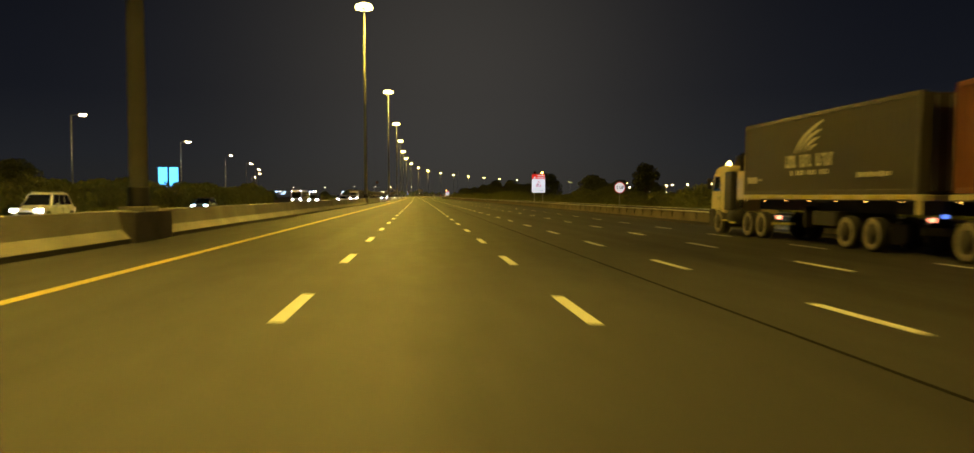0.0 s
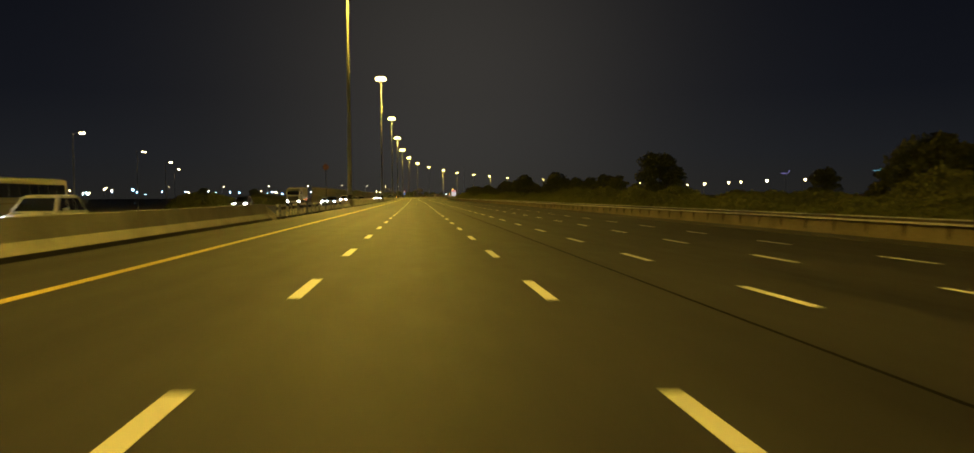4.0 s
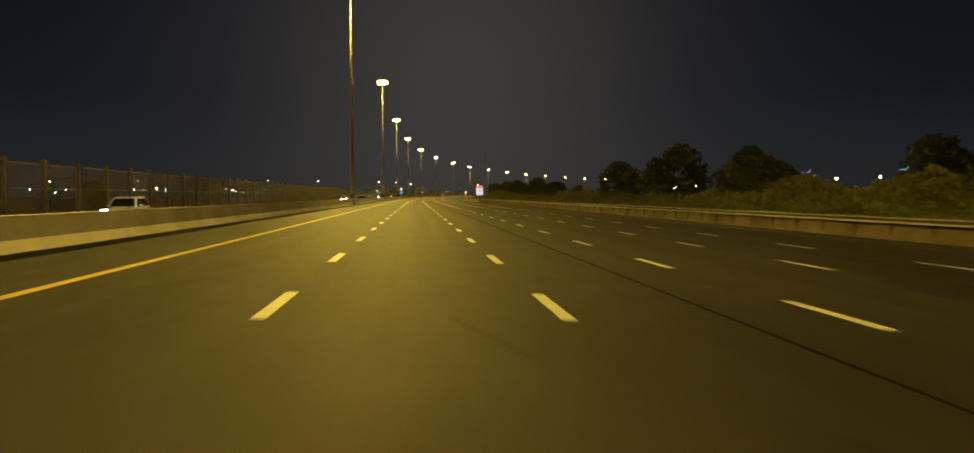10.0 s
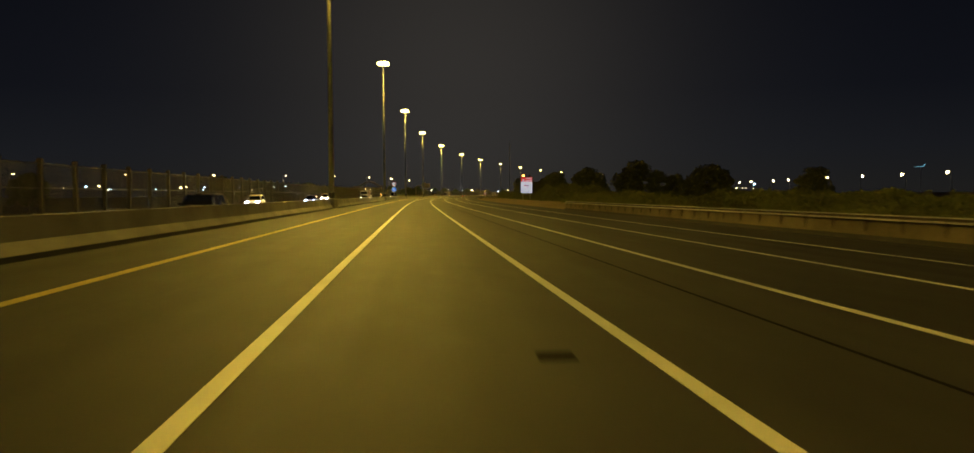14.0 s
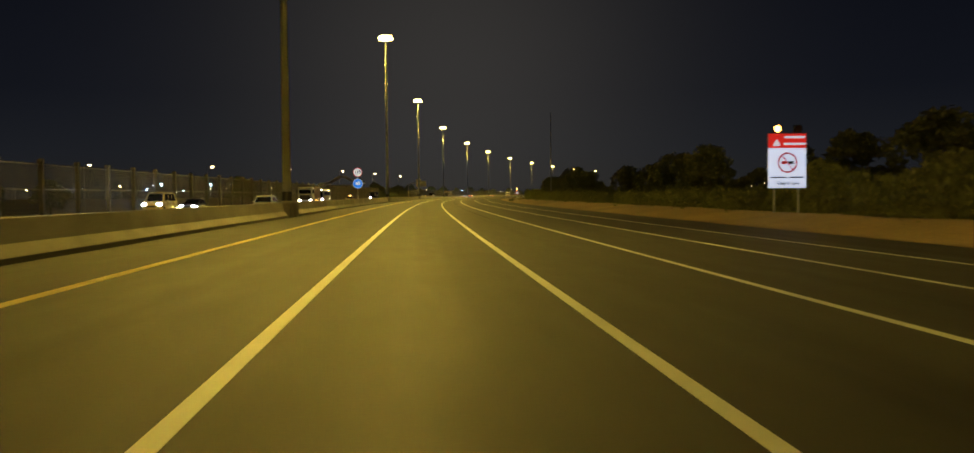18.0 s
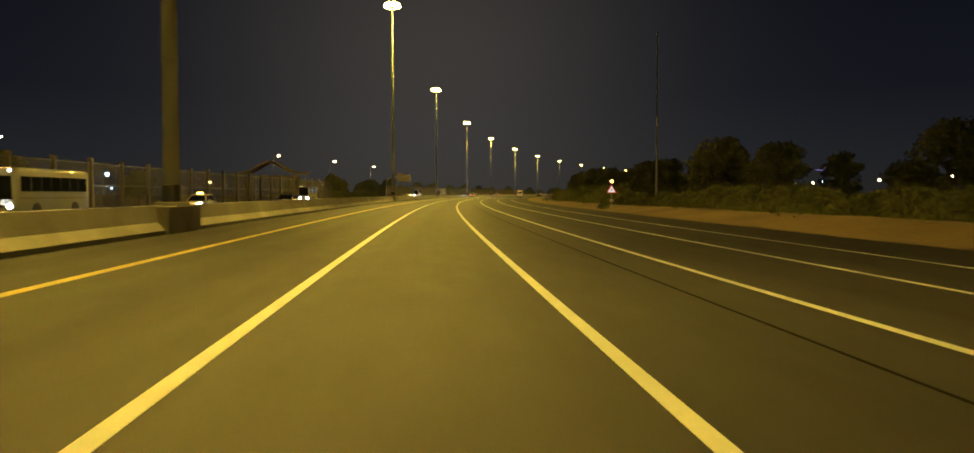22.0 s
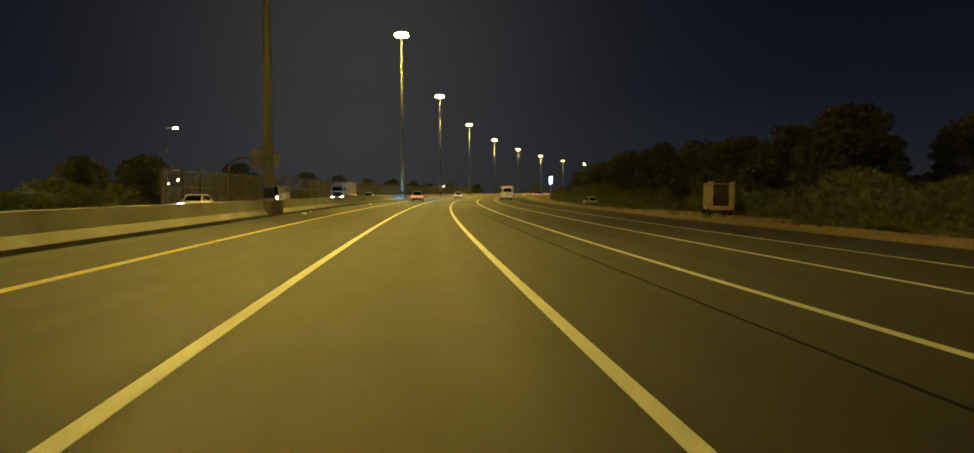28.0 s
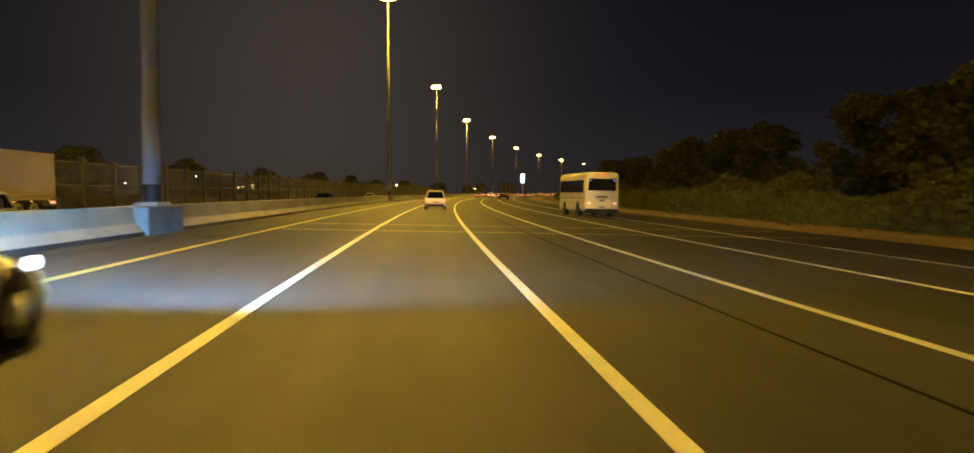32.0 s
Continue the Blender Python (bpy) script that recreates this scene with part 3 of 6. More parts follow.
post_me = loft("post", [[(x * k, y * k, z) for x, y in ((-0.17, -0.17), (0.17, -0.17), (0.17, 0.17), (-0.17, 0.17))] for k, z in ((1.1, -0.2), (1.1, 0.35), (1.0, 0.38), (1.0, 4.45), (1.2, 4.5), (1.2, 4.64), (0.9, 4.78))], FENCE_POST)
bm = bmesh.new()
for z in (0.35, 2.4, 4.35):
    add_box(bm, (0.05, BAY - 0.5, 0.09), (0, BAY / 2, z))
for i in range(36):
    add_box(bm, (0.022, 0.03, 4.1), (0, 0.30 + i * 0.17, 2.36))
add_box(bm, (0.25, BAY - 0.5, 0.45), (0, BAY / 2, 0.02))
bars_me = bm_mesh("bar_panel", bm, material("fence_paint", (0.16, 0.15, 0.125), 0.6, 0.2, 0.2, 3, 40, 0.1))
for i in range(158):
    s = 241.0 + i * BAY
    if 772 < s < 862:
        continue
    m = stand(s, FENCE_L)
    part("post", post_me, fence, "", m)
    tagged(part("bar_panel", bars_me, fence, "", m), kind="stuff")


# ---- signs ----
def disc(name, r, mat, y0, y1, n=32):
    return mesh_from(name, [(r * math.cos(2 * math.pi * i / n), y, r * math.sin(2 * math.pi * i / n)) for y in (y0, y1) for i in range(n)],
                     [tuple(range(n)), tuple(range(2 * n - 1, n - 1, -1))] + [(i, n + i, n + (i + 1) % n, (i + 1) % n) for i in range(n)], mat, False)


def ring_sign(parent, z, r, kind, body):
    """A round traffic sign that faces -y."""
    p = part("sign_plate", disc("sign_plate", r, SIGN_RED if kind == "limit" else SIGN_WHITE, 0.0, 0.03), parent, "round metal sign plate with a coloured rim", Matrix.Translation((0, 0, z)))
    part("face", disc("face", r * (0.85 if kind == "limit" else 0.94), SIGN_WHITE if kind == "limit" else SIGN_BLUE, -0.008, 0.004), p, "white face" if kind == "limit" else "blue face")
    num = text_mesh("number", body, r * 0.98, SIGN_BLACK if kind == "limit" else SIGN_WHITE)
    part("number", num, p, "", pose(0, -0.016, 0, 90, 0, 0))
    part("bracket", box_mesh("bracket", (0.35, 0.05, 0.06), (0, 0.055, 0), GALVANISED, 0.008), p)
    return p


e = thing("speed_sign", stand(-39.7, 21.5), "round red-rimmed speed limit sign on a steel post behind the parapet", "traffic sign")
part("post", tube_mesh("post", (0, 0.09, -0.05), (0, 0.09, 3.6), 0.045, 0.045, GALVANISED), e)
ring_sign(e, 2.82, 0.62, "limit", "110")

e = thing("speed_sign", stand(575.0, -9.65, lift(-9.65)), "red-rimmed limit sign above a blue minimum sign in the median", "traffic sign")
part("post", tube_mesh("post", (0, 0.09, -0.05), (0, 0.09, 4.95), 0.05, 0.05, GALVANISED), e)
ring_sign(e, 4.47, 0.62, "limit", "110")
ring_sign(e, 2.92, 0.66, "minimum", "60")


FLASHER = glowing("flasher_glow", (1.0, 0.42, 0.07), 14.0)
DARK_LENS = material("dark_amber_lens", (0.06, 0.03, 0.008), 0.25)


def board(s, l, base, warn, size=1.0, lit_side=1):
    """Large safety board on two posts, its faces given a glow; the writing on it cannot be read and stands as bars."""
    e = thing("safety_board", stand(s, l) @ Matrix.Diagonal((size, 1, size, 1)), "tall white board with a red head, its faces given a glow, on two steel posts", "sign board", "lit boards on the verge")
    for x in (-0.75, 0.75):
        part("post", tube_mesh("post", (x, 0.12, -0.05), (x, 0.12, base + 3.0), 0.07, 0.07, GALVANISED), e)
    p = part("panel", box_mesh("panel", (2.3, 0.10, 2.36), (0, 0, base + 1.18), BOARD_WHITE, 0.01), e, "glowing white panel")
    q = part("head_panel", box_mesh("head_panel", (2.3, 0.10, 0.84), (0, 0, base + 2.81), BOARD_RED, 0.01), e, "glowing red head panel")
    part("frame", box_mesh("frame", (2.38, 0.06, 3.3), (0, 0.06, base + 1.62), GALVANISED, 0.01), e)
    f = -0.056
    part("pictogram", mesh_from("pictogram", [(-0.92, f, base + 2.5), (-0.42, f, base + 2.5), (-0.67, f, base + 2.92)], [(0, 1, 2)], SIGN_WHITE), q, "white triangle")
    for i, (w, z) in enumerate(((1.25, 3.02), (1.35, 2.62))):
        part("text_bar", box_mesh("text_bar", (w, 0.01, 0.13), (0.45, f, base + z), SIGN_WHITE), q, "white bar of writing")
    if warn:
        o, n = 0.62, 0.40
        tri = [(-o, 0), (o, 0), (0, 1.05), (-n, 0.13), (n, 0.13), (0, 0.82)]
        part("pictogram", mesh_from("pictogram", [(x, f, base + 1.05 + z) for x, z in tri], [(0, 1, 4, 3), (1, 2, 5, 4), (2, 0, 3, 5)], SIGN_RED), p, "red warning triangle")
        part("pictogram", box_mesh("pictogram", (0.30, 0.01, 0.16), (0.0, f, base + 1.40), SIGN_BLACK, 0.0), p, "dark symbol")
    else:
        ring = mesh_from("pictogram", [(r * math.cos(2 * math.pi * i / 32), f, base + 1.5 + r * math.sin(2 * math.pi * i / 32)) for r in (0.62, 0.51) for i in range(32)],
                         [(i, (i + 1) % 32, 32 + (i + 1) % 32, 32 + i) for i in range(32)], SIGN_RED)
        part("pictogram", ring, p, "red ring")
        part("pictogram", box_mesh("pictogram", (0.34, 0.01, 0.20), (0.22, f, base + 1.5), SIGN_BLACK, 0.003), p, "dark car symbol")
        part("pictogram", box_mesh("pictogram", (0.34, 0.01, 0.20), (-0.22, f, base + 1.5), SIGN_RED, 0.003), p, "red car symbol")
        part("pictogram", box_mesh("pictogram", (0.07, 0.011, 1.15), (0, f - 0.002, base + 1.5), SIGN_RED, 0.0, Matrix.Rotation(radians(-38), 3, "Y")), p, "red slanting bar")
    for x, w in ((-0.55, 0.95), (0.55, 0.85)):
        part("text_bar", box_mesh("text_bar", (w, 0.01, 0.09), (x, f, base + 0.62), SIGN_BLACK), p, "dark bar of writing")
    ink = material("faint_ink", (0.20, 0.21, 0.26), 0.6)
    if warn:
        part("text_bar", box_mesh("text_bar", (1.7, 0.01, 0.10), (0.1, f, base + 0.30), ink), p, "faint bar of writing")
    else:
        part("lettering", text_mesh("lettering", "Keep in Lane", 0.30, ink), p, "dark lettering", pose(0.05, f, base + 0.27, 90, 0, 0))
    # a pair of flashers on top, one of them lit
    for sg in (-1, 1):
        c = part("flasher_case", box_mesh("flasher_case", (0.50, 0.12, 0.46), (sg * 0.64, 0.04, base + 3.52), SIGN_BLACK, 0.05), e, "black flasher case")
        on = sg == lit_side
        part("flasher", disc("flasher", 0.20, FLASHER if on else DARK_LENS, -0.06, 0.0), c, "lit amber flasher" if on else "unlit dark flasher", Matrix.Translation((sg * 0.64, -0.03, base + 3.52)))
        part("hood", lathe("hood", [(0.225, 0.0), (0.235, 0.0), (0.235, 0.14), (0.225, 0.14), (0.225, 0.0)], SIGN_BLACK, 20), c, "", pose(sg * 0.64, -0.02, base + 3.52, 90, 0, 0))


board(17.6, 21.15, 2.52, True)
board(514.7, 23.6, 2.25, False, 1.09, -1)

# warning triangle with its flasher, and a bare pole behind
e = thing("warning_sign", stand(686.8, 20.7), "red-edged warning triangle under an amber flasher on a post", "traffic sign")
part("post", tube_mesh("post", (0, 0.08, -0.05), (0, 0.08, 3.55), 0.045, 0.045, GALVANISED), e)
p = part("sign_plate", mesh_from("sign_plate", [(x, y, z) for y in (0, 0.03) for x, z in ((-0.62, 2.05), (0.62, 2.05), (0, 3.1))], [(0, 1, 2), (5, 4, 3), (0, 3, 4, 1), (1, 4, 5, 2), (2, 5, 3, 0)], SIGN_RED), e)
part("face", mesh_from("face", [(-0.47, -0.005, 2.13), (0.47, -0.005, 2.13), (0, -0.005, 2.94)], [(0, 1, 2)], SIGN_WHITE), p, "white face")
part("pictogram", box_mesh("pictogram", (0.10, 0.006, 0.30), (0.0, -0.012, 2.42), SIGN_BLACK, 0.0, Matrix.Rotation(radians(24), 3, "Y")), p, "dark arrow symbol")
part("flasher", disc("flasher", 0.17, AMBER_GLOW, -0.06, 0.04), e, "lit amber flasher", Matrix.Translation((0.02, 0, 3.48)))
part("flasher_case", box_mesh("flasher_case", (0.42, 0.10, 0.42), (0, 0.10, 3.48), SIGN_BLACK, 0.03), e)
part("lower_plate", box_mesh("lower_plate", (0.52, 0.02, 0.30), (0.0, 0.02, 1.12), material("dull_plate", (0.62, 0.62, 0.66), 0.5), 0.01), e, "small white plate low on the post")
e = thing("utility_pole", stand(713.1, 32.4), "tall bare grey steel pole behind the hedge line", "pole")
part("shaft", tube_mesh("shaft", (0, 0, -0.1), (0, 0, 27.0), 0.2, 0.09, POLE_PAINT, 14), e)
part("base_plate", box_mesh("base_plate", (0.6, 0.6, 0.06), (0, 0, 0.04), GALVANISED, 0.01), e)
part("cap", lathe("cap", [(0.09, 27.0), (0.16, 27.02), (0.16, 27.3), (0.05, 27.4)], GALVANISED, 12), e)
e = thing("signal_post", stand(110.0, -12.0), "thin dark post with a dull red round sign", "post")
part("shaft", tube_mesh("shaft", (0, 0.06, -0.1), (0, 0.06, 5.3), 0.06, 0.05, SIGN_BLACK, 10), e)
part("panel", disc("panel", 0.40, material("dull_red", (0.07, 0.02, 0.016), 0.6), -0.03, 0.0), e, "dull red disc", Matrix.Translation((0, 0, 5.25)))

# cantilever sign of the opposite carriageway, seen from behind
e = thing("cantilever_sign", stand(939.5, -45.8), "curved steel cantilever carrying a sign board, seen from behind", "road sign")
CANTI = material("cantilever_paint", (0.50, 0.43, 0.28), 0.55, 0.2, 0.2, 1.0, 20.0, 0.1)
bm = bmesh.new()
pts = [Vector((0, 0, -0.3)), Vector((0, 0, 6.6))] + [Vector((2.6 - 2.6 * math.cos(a), 0, 6.6 + 2.6 * math.sin(a))) for a in (0.3, 0.6, 0.9, 1.2, 1.5)] + [Vector((8.6, 0, 9.3))]
for a, b in zip(pts, pts[1:]):
    add_tube(bm, a, b, 0.26, 0.25, 12)
part("arm", bm_mesh("arm", bm, CANTI, True), e)
bd = part("board", box_mesh("board", (6.0, 0.14, 3.2), (7.6, 0.4, 8.7), CANTI, 0.03), e, "blank back of a sign board")
part("board_top", box_mesh("board_top", (2.7, 0.14, 0.9), (5.95, 0.4, 10.75), CANTI, 0.03), e, "smaller panel on top")
for z in (7.7, 9.6):
    part("stiffener", box_mesh("stiffener", (6.0, 0.1, 0.12), (7.6, 0.27, z), GALVANISED, 0.01), bd)
for i in range(4):
    part("light_fitting", box_mesh("light_fitting", (0.7, 0.35, 0.18), (5.3 + i * 1.5, 0.75, 6.95), GALVANISED, 0.03), bd)

# gateway beyond the fence
e = thing("gateway", stand(782.0, -45.0, None, -8), "pale gateway with an upswept curved roof on square piers", "gate")
GATE = material("gate_stone", (0.26, 0.22, 0.15), 0.85, 0, 0.25, 0.6, 9.0, 0.25)
for x in (-6.6, -5.2, 5.2, 6.6):
    part("pier", loft("pier", [[(x + a * k, b * k, z) for a, b in ((-0.45, -0.45), (0.45, -0.45), (0.45, 0.45), (-0.45, 0.45))] for k, z in ((1.2, -0.3), (1.2, 0.6), (1.0, 0.7), (1.0, 5.4), (1.25, 5.5), (1.25, 5.8))], GATE), e)
rings = []
for i in range(25):
    u = -1 + i / 12
    x, z = u * 9.0, 6.3 + 3.0 * math.exp(-(u / 0.46) ** 2) + 0.25 * u * u
    rings.append([(x, -1.6, z), (x, 1.6, z), (x, 1.6, z + 0.55), (x, -1.6, z + 0.55)])
part("roof", loft("roof", rings, GATE), e, "upswept curved roof")
part("beam", box_mesh("beam", (13.8, 0.8, 0.6), (0, 0, 6.05), GATE, 0.05), e)

# far strips of light of distant towers; the crane frames under them are made up
for x, y, h, col, label in ((2376.0, 4013.0, 122.0, (0.25, 0.75, 1.0), "far blue strips of tower light on a made-up crane frame"), (1939.0, 4138.0, 112.0, (0.45, 0.35, 1.0), "far violet strips of tower light on a made-up crane frame")):
    glow = glowing("tower_light", col, 1.1)
    e = thing("tower_crane", pose(x, y, -1.9, 0, 0, -30), label, "crane")
    part("mast", box_mesh("mast", (1.6, 1.6, h), (0, 0, h / 2), GALVANISED), e)
    part("jib", box_mesh("jib", (44, 1.2, 1.2), (-12, 0, h), GALVANISED), e)
    part("luffing_arm", box_mesh("luffing_arm", (1.2, 1.2, 18), (13, 0, h + 8), GALVANISED, 0.0, Matrix.Rotation(radians(28), 3, "Y")), e)
    part("light_strip", box_mesh("light_strip", (34, 0.6, 1.4), (-8, -1.0, h), glow), e, "glowing strip of light")
    part("light_strip", box_mesh("light_strip", (1.5, 0.6, 15), (13, -1.0, h + 8), glow, 0.0, Matrix.Rotation(radians(28), 3, "Y")), e, "glowing slanting strip of light")

# blue lit billboard and a far totem
e = thing("billboard", stand(141.0, -79.6), "tall billboard with two panels glowing blue and white", "billboard")
for x in (-1.7, 1.7):
    part("panel", box_mesh("panel", (2.7, 0.3, 7.0), (x, 0, 8.6), glowing("billboard_glow", (0.10, 0.48, 1.0), 2.2), 0.04), e, "glowing blue panel")
    part("column", tube_mesh("column", (x, 0.1, -0.6), (x, 0.1, 5.2), 0.22, 0.2, GALVANISED), e)
part("frame", box_mesh("frame", (6.4, 0.2, 7.4), (0, 0.28, 8.6), SIGN_BLACK, 0.05), e)
e = thing("totem_sign", stand(1594.0, -35.0), "tall white-lit filling station totem far down the road", "sign")
part("panel", box_mesh("panel", (3.2, 0.6, 5.0), (0, 0, 15.5), glowing("totem_glow", (0.75, 0.9, 1.0), 4.0), 0.1), e, "glowing white panel")
part("panel", box_mesh("panel", (3.2, 0.6, 2.0), (0, 0, 11.3), glowing("totem_glow_low", (0.7, 0.85, 1.0), 3.0), 0.1), e, "glowing white panel")
part("column", tube_mesh("column", (0, 0, -0.6), (0, 0, 10.3), 0.4, 0.4, GALVANISED), e)


# ---- street lamps ----
def street_lamp(name, h, glow, label, group, double=False, lens=1.0):
    e = thing(name, Matrix(), label, "street lamp", group)
    part("pole", tube_mesh("pole", (0, 0, -0.4), (0, 0, h), 0.11, 0.06, POLE_PAINT, 10), e)
    part("foot", lathe("foot", [(0.2, -0.3), (0.2, 0.3), (0.12, 0.5)], POLE_PAINT, 10), e)
    for sg in ((1, -1) if double else (1,)):
        a = part("arm", tube_mesh("arm", (0, 0, h - 0.1), (sg * 1.1, 0, h + 0.15), 0.045, 0.035, POLE_PAINT, 8), e)
        c = part("head", loft("head", [[(sg * 1.45 + x * k, y * k, h + z) for x, y in ((-0.45, -0.17), (0.45, -0.17), (0.45, 0.17), (-0.45, 0.17))] for k, z in ((1.0, 0.1), (1.0, 0.18), (0.6, 0.3))], GALVANISED), e)
        part("lens", loft("lens", [[(sg * 1.45 + x * k, y * k * lens, h + z) for x, y in ((-0.42, -0.16), (0.42, -0.16), (0.42, 0.16), (-0.42, 0.16))] for k, z in ((0.55, -0.16 * lens * lens), (1.0, -0.02 * lens), (1.0, 0.095))], glow), c, "glowing lens")
    return e


near = street_lamp("street_lamp", 12.5, STREET_GLOW, "grey street lamp with a warm lit head on a side road", "lamps along the side road")
near.matrix_basis = stand(-18.0, -44.5)
for s, l in ((34, -45.6), (85, -49), (135, -54), (186, -61), (237, -70), (288, -82), (495, -318), (520, -282), (545, -247), (572, -214), (600, -182), (630, -152), (662, -126), (696, -102), (729, -78.5), (767, -63), (808, -52), (852, -46.8), (904, -44.5)):
    copy_thing(near, stand(s, l))
pool = bpy.data.lights.new("street_light", "SPOT")
pool.energy, pool.color, pool.spot_size, pool.spot_blend, pool.shadow_soft_size = 2600, (1.0, 0.72, 0.36), radians(140), 0.8, 0.3
for s, l in ((-18, -44.5), (34, -45.6), (85, -49), (729, -78.5), (767, -63), (808, -52), (852, -46.8), (904, -44.5)):
    lo = new("street_light", pool)
    lo.matrix_basis = stand(s, l) @ Matrix.Translation((1.45, 0, 11.3))

rnd = random.Random(11)
# Far lenses are drawn larger than life, to stand for the lamps' glow.
warm = street_lamp("far_lamp", 9.5, STREET_GLOW, "small warm lamp far off over the dark ground", "far warm lamps", lens=2.2)
cool = street_lamp("far_lamp", 8.0, COOL_GLOW, "small blue-white lamp far off over the dark ground", "far cool lamps", lens=2.0)
warm.matrix_basis, cool.matrix_basis = stand(240, -190, -1.8), stand(290, -210, -1.8)
for i in range(80):
    s = 60 + i * 21.0 + rnd.uniform(-18, 18)
    l = -rnd.uniform(75, 300) - 35 * (i % 3)
    copy_thing(cool if i % 5 in (1, 3) else warm, stand(s, l, -1.8, rnd.uniform(0, 180)) @ Matrix.Diagonal((1, 1, rnd.uniform(0.75, 1.2), 1)))
for i in range(44):
    copy_thing(warm, stand(380 + i * 34 + rnd.uniform(-3, 3), 185 + rnd.uniform(-4, 4), -1.8, rnd.uniform(0, 180)) @ Matrix.Diagonal((1, 1, 1.1, 1)))
for k in range(22):
    copy_thing(cool, stand(798.4 - 11.8 * k, -105 - 15.5 * k, -1.2, 70))
for s, l in ((520, 150), (760, 160), (905, 128)):
    copy_thing(cool, stand(s, l, -1.8, 40))


# ---- vehicles ----
def rounded(y, w, z0, z1, r, lean=0.0):
    """Ring across a body at y: a rectangle 2w wide with rounded corners; lean draws in its top."""
    pts = []
    for cx, cz, a0 in ((1, 0, -90), (1, 1, 0), (-1, 1, 90), (-1, 0, 180)):
        for k in range(4):
            a = radians(a0 + k * 30)
            ww = w - lean * cz
            pts.append((cx * (ww - r) + r * math.cos(a), y, (z1 - r if cz else z0 + r) + r * math.sin(a)))
    return pts


HUB_DARK = material("dark_hub", (0.035, 0.032, 0.028), 0.7, 0.1, 0.3, 6.0, 50.0, 0.2)


def wheel_parts(parent, x, y, r, w, side, tyre_mat=None):
    prof = [(r * 0.60, -w / 2), (r * 0.92, -w / 2), (r, -w * 0.36), (r, w * 0.36), (r * 0.92, w / 2), (r * 0.60, w / 2)]
    t = part("wheel", lathe("tyre", prof, tyre_mat or RUBBER, 24, "X"), parent, "", Matrix.Translation((x, y, r)))
    sg = 1 if side > 0 else -1
    o = sg * w * 0.42
    rim = [(0.0 + r * 0.10, o + sg * 0.015), (r * 0.30, o), (r * 0.36, o - sg * 0.02), (r * 0.55, o - sg * 0.01), (r * 0.61, o + sg * 0.02)]
    part("rim", lathe("rim", rim, HUB_DARK if tyre_mat is DUSTY_RUBBER else RIM, 20, "X"), t)
    return t


SIDEWALL = material("dusty_sidewall", (0.26, 0.235, 0.19), 0.85, 0, 0.35, 5.0, 60.0, 0.3)


def truck_wheel(parent, x, y, r, w, side):
    """A lorry wheel: dark tread, dusty bulging sidewall, deep dark rim, pale hub with nuts."""
    sg = 1 if side > 0 else -1
    prof = [(r * 0.60, -w / 2), (r * 0.94, -w / 2), (r, -w * 0.36), (r, w * 0.36), (r * 0.94, w / 2), (r * 0.60, w / 2)]
    t = part("wheel", lathe("tyre", prof, RUBBER, 28, "X"), parent, "", Matrix.Translation((x, y, r)))
    o = sg * w / 2
    part("sidewall", lathe("sidewall", [(r * 0.57, o - sg * 0.01), (r * 0.66, o + sg * 0.022), (r * 0.84, o + sg * 0.020), (r * 0.93, o - sg * 0.004)], SIDEWALL, 28, "X"), t, "dusty pale sidewall")
    part("rim", lathe("rim", [(r * 0.57, o + sg * 0.004), (r * 0.53, o - sg * 0.03), (r * 0.40, o - sg * 0.09), (r * 0.02, o - sg * 0.10)], HUB_DARK, 24, "X"), t, "deep dark rim")
    part("hub", lathe("hub", [(r * 0.24, o - sg * 0.10), (r * 0.22, o - sg * 0.03), (r * 0.10, o - sg * 0.01), (r * 0.01, o)], SIDEWALL, 14, "X"), t)
    return t


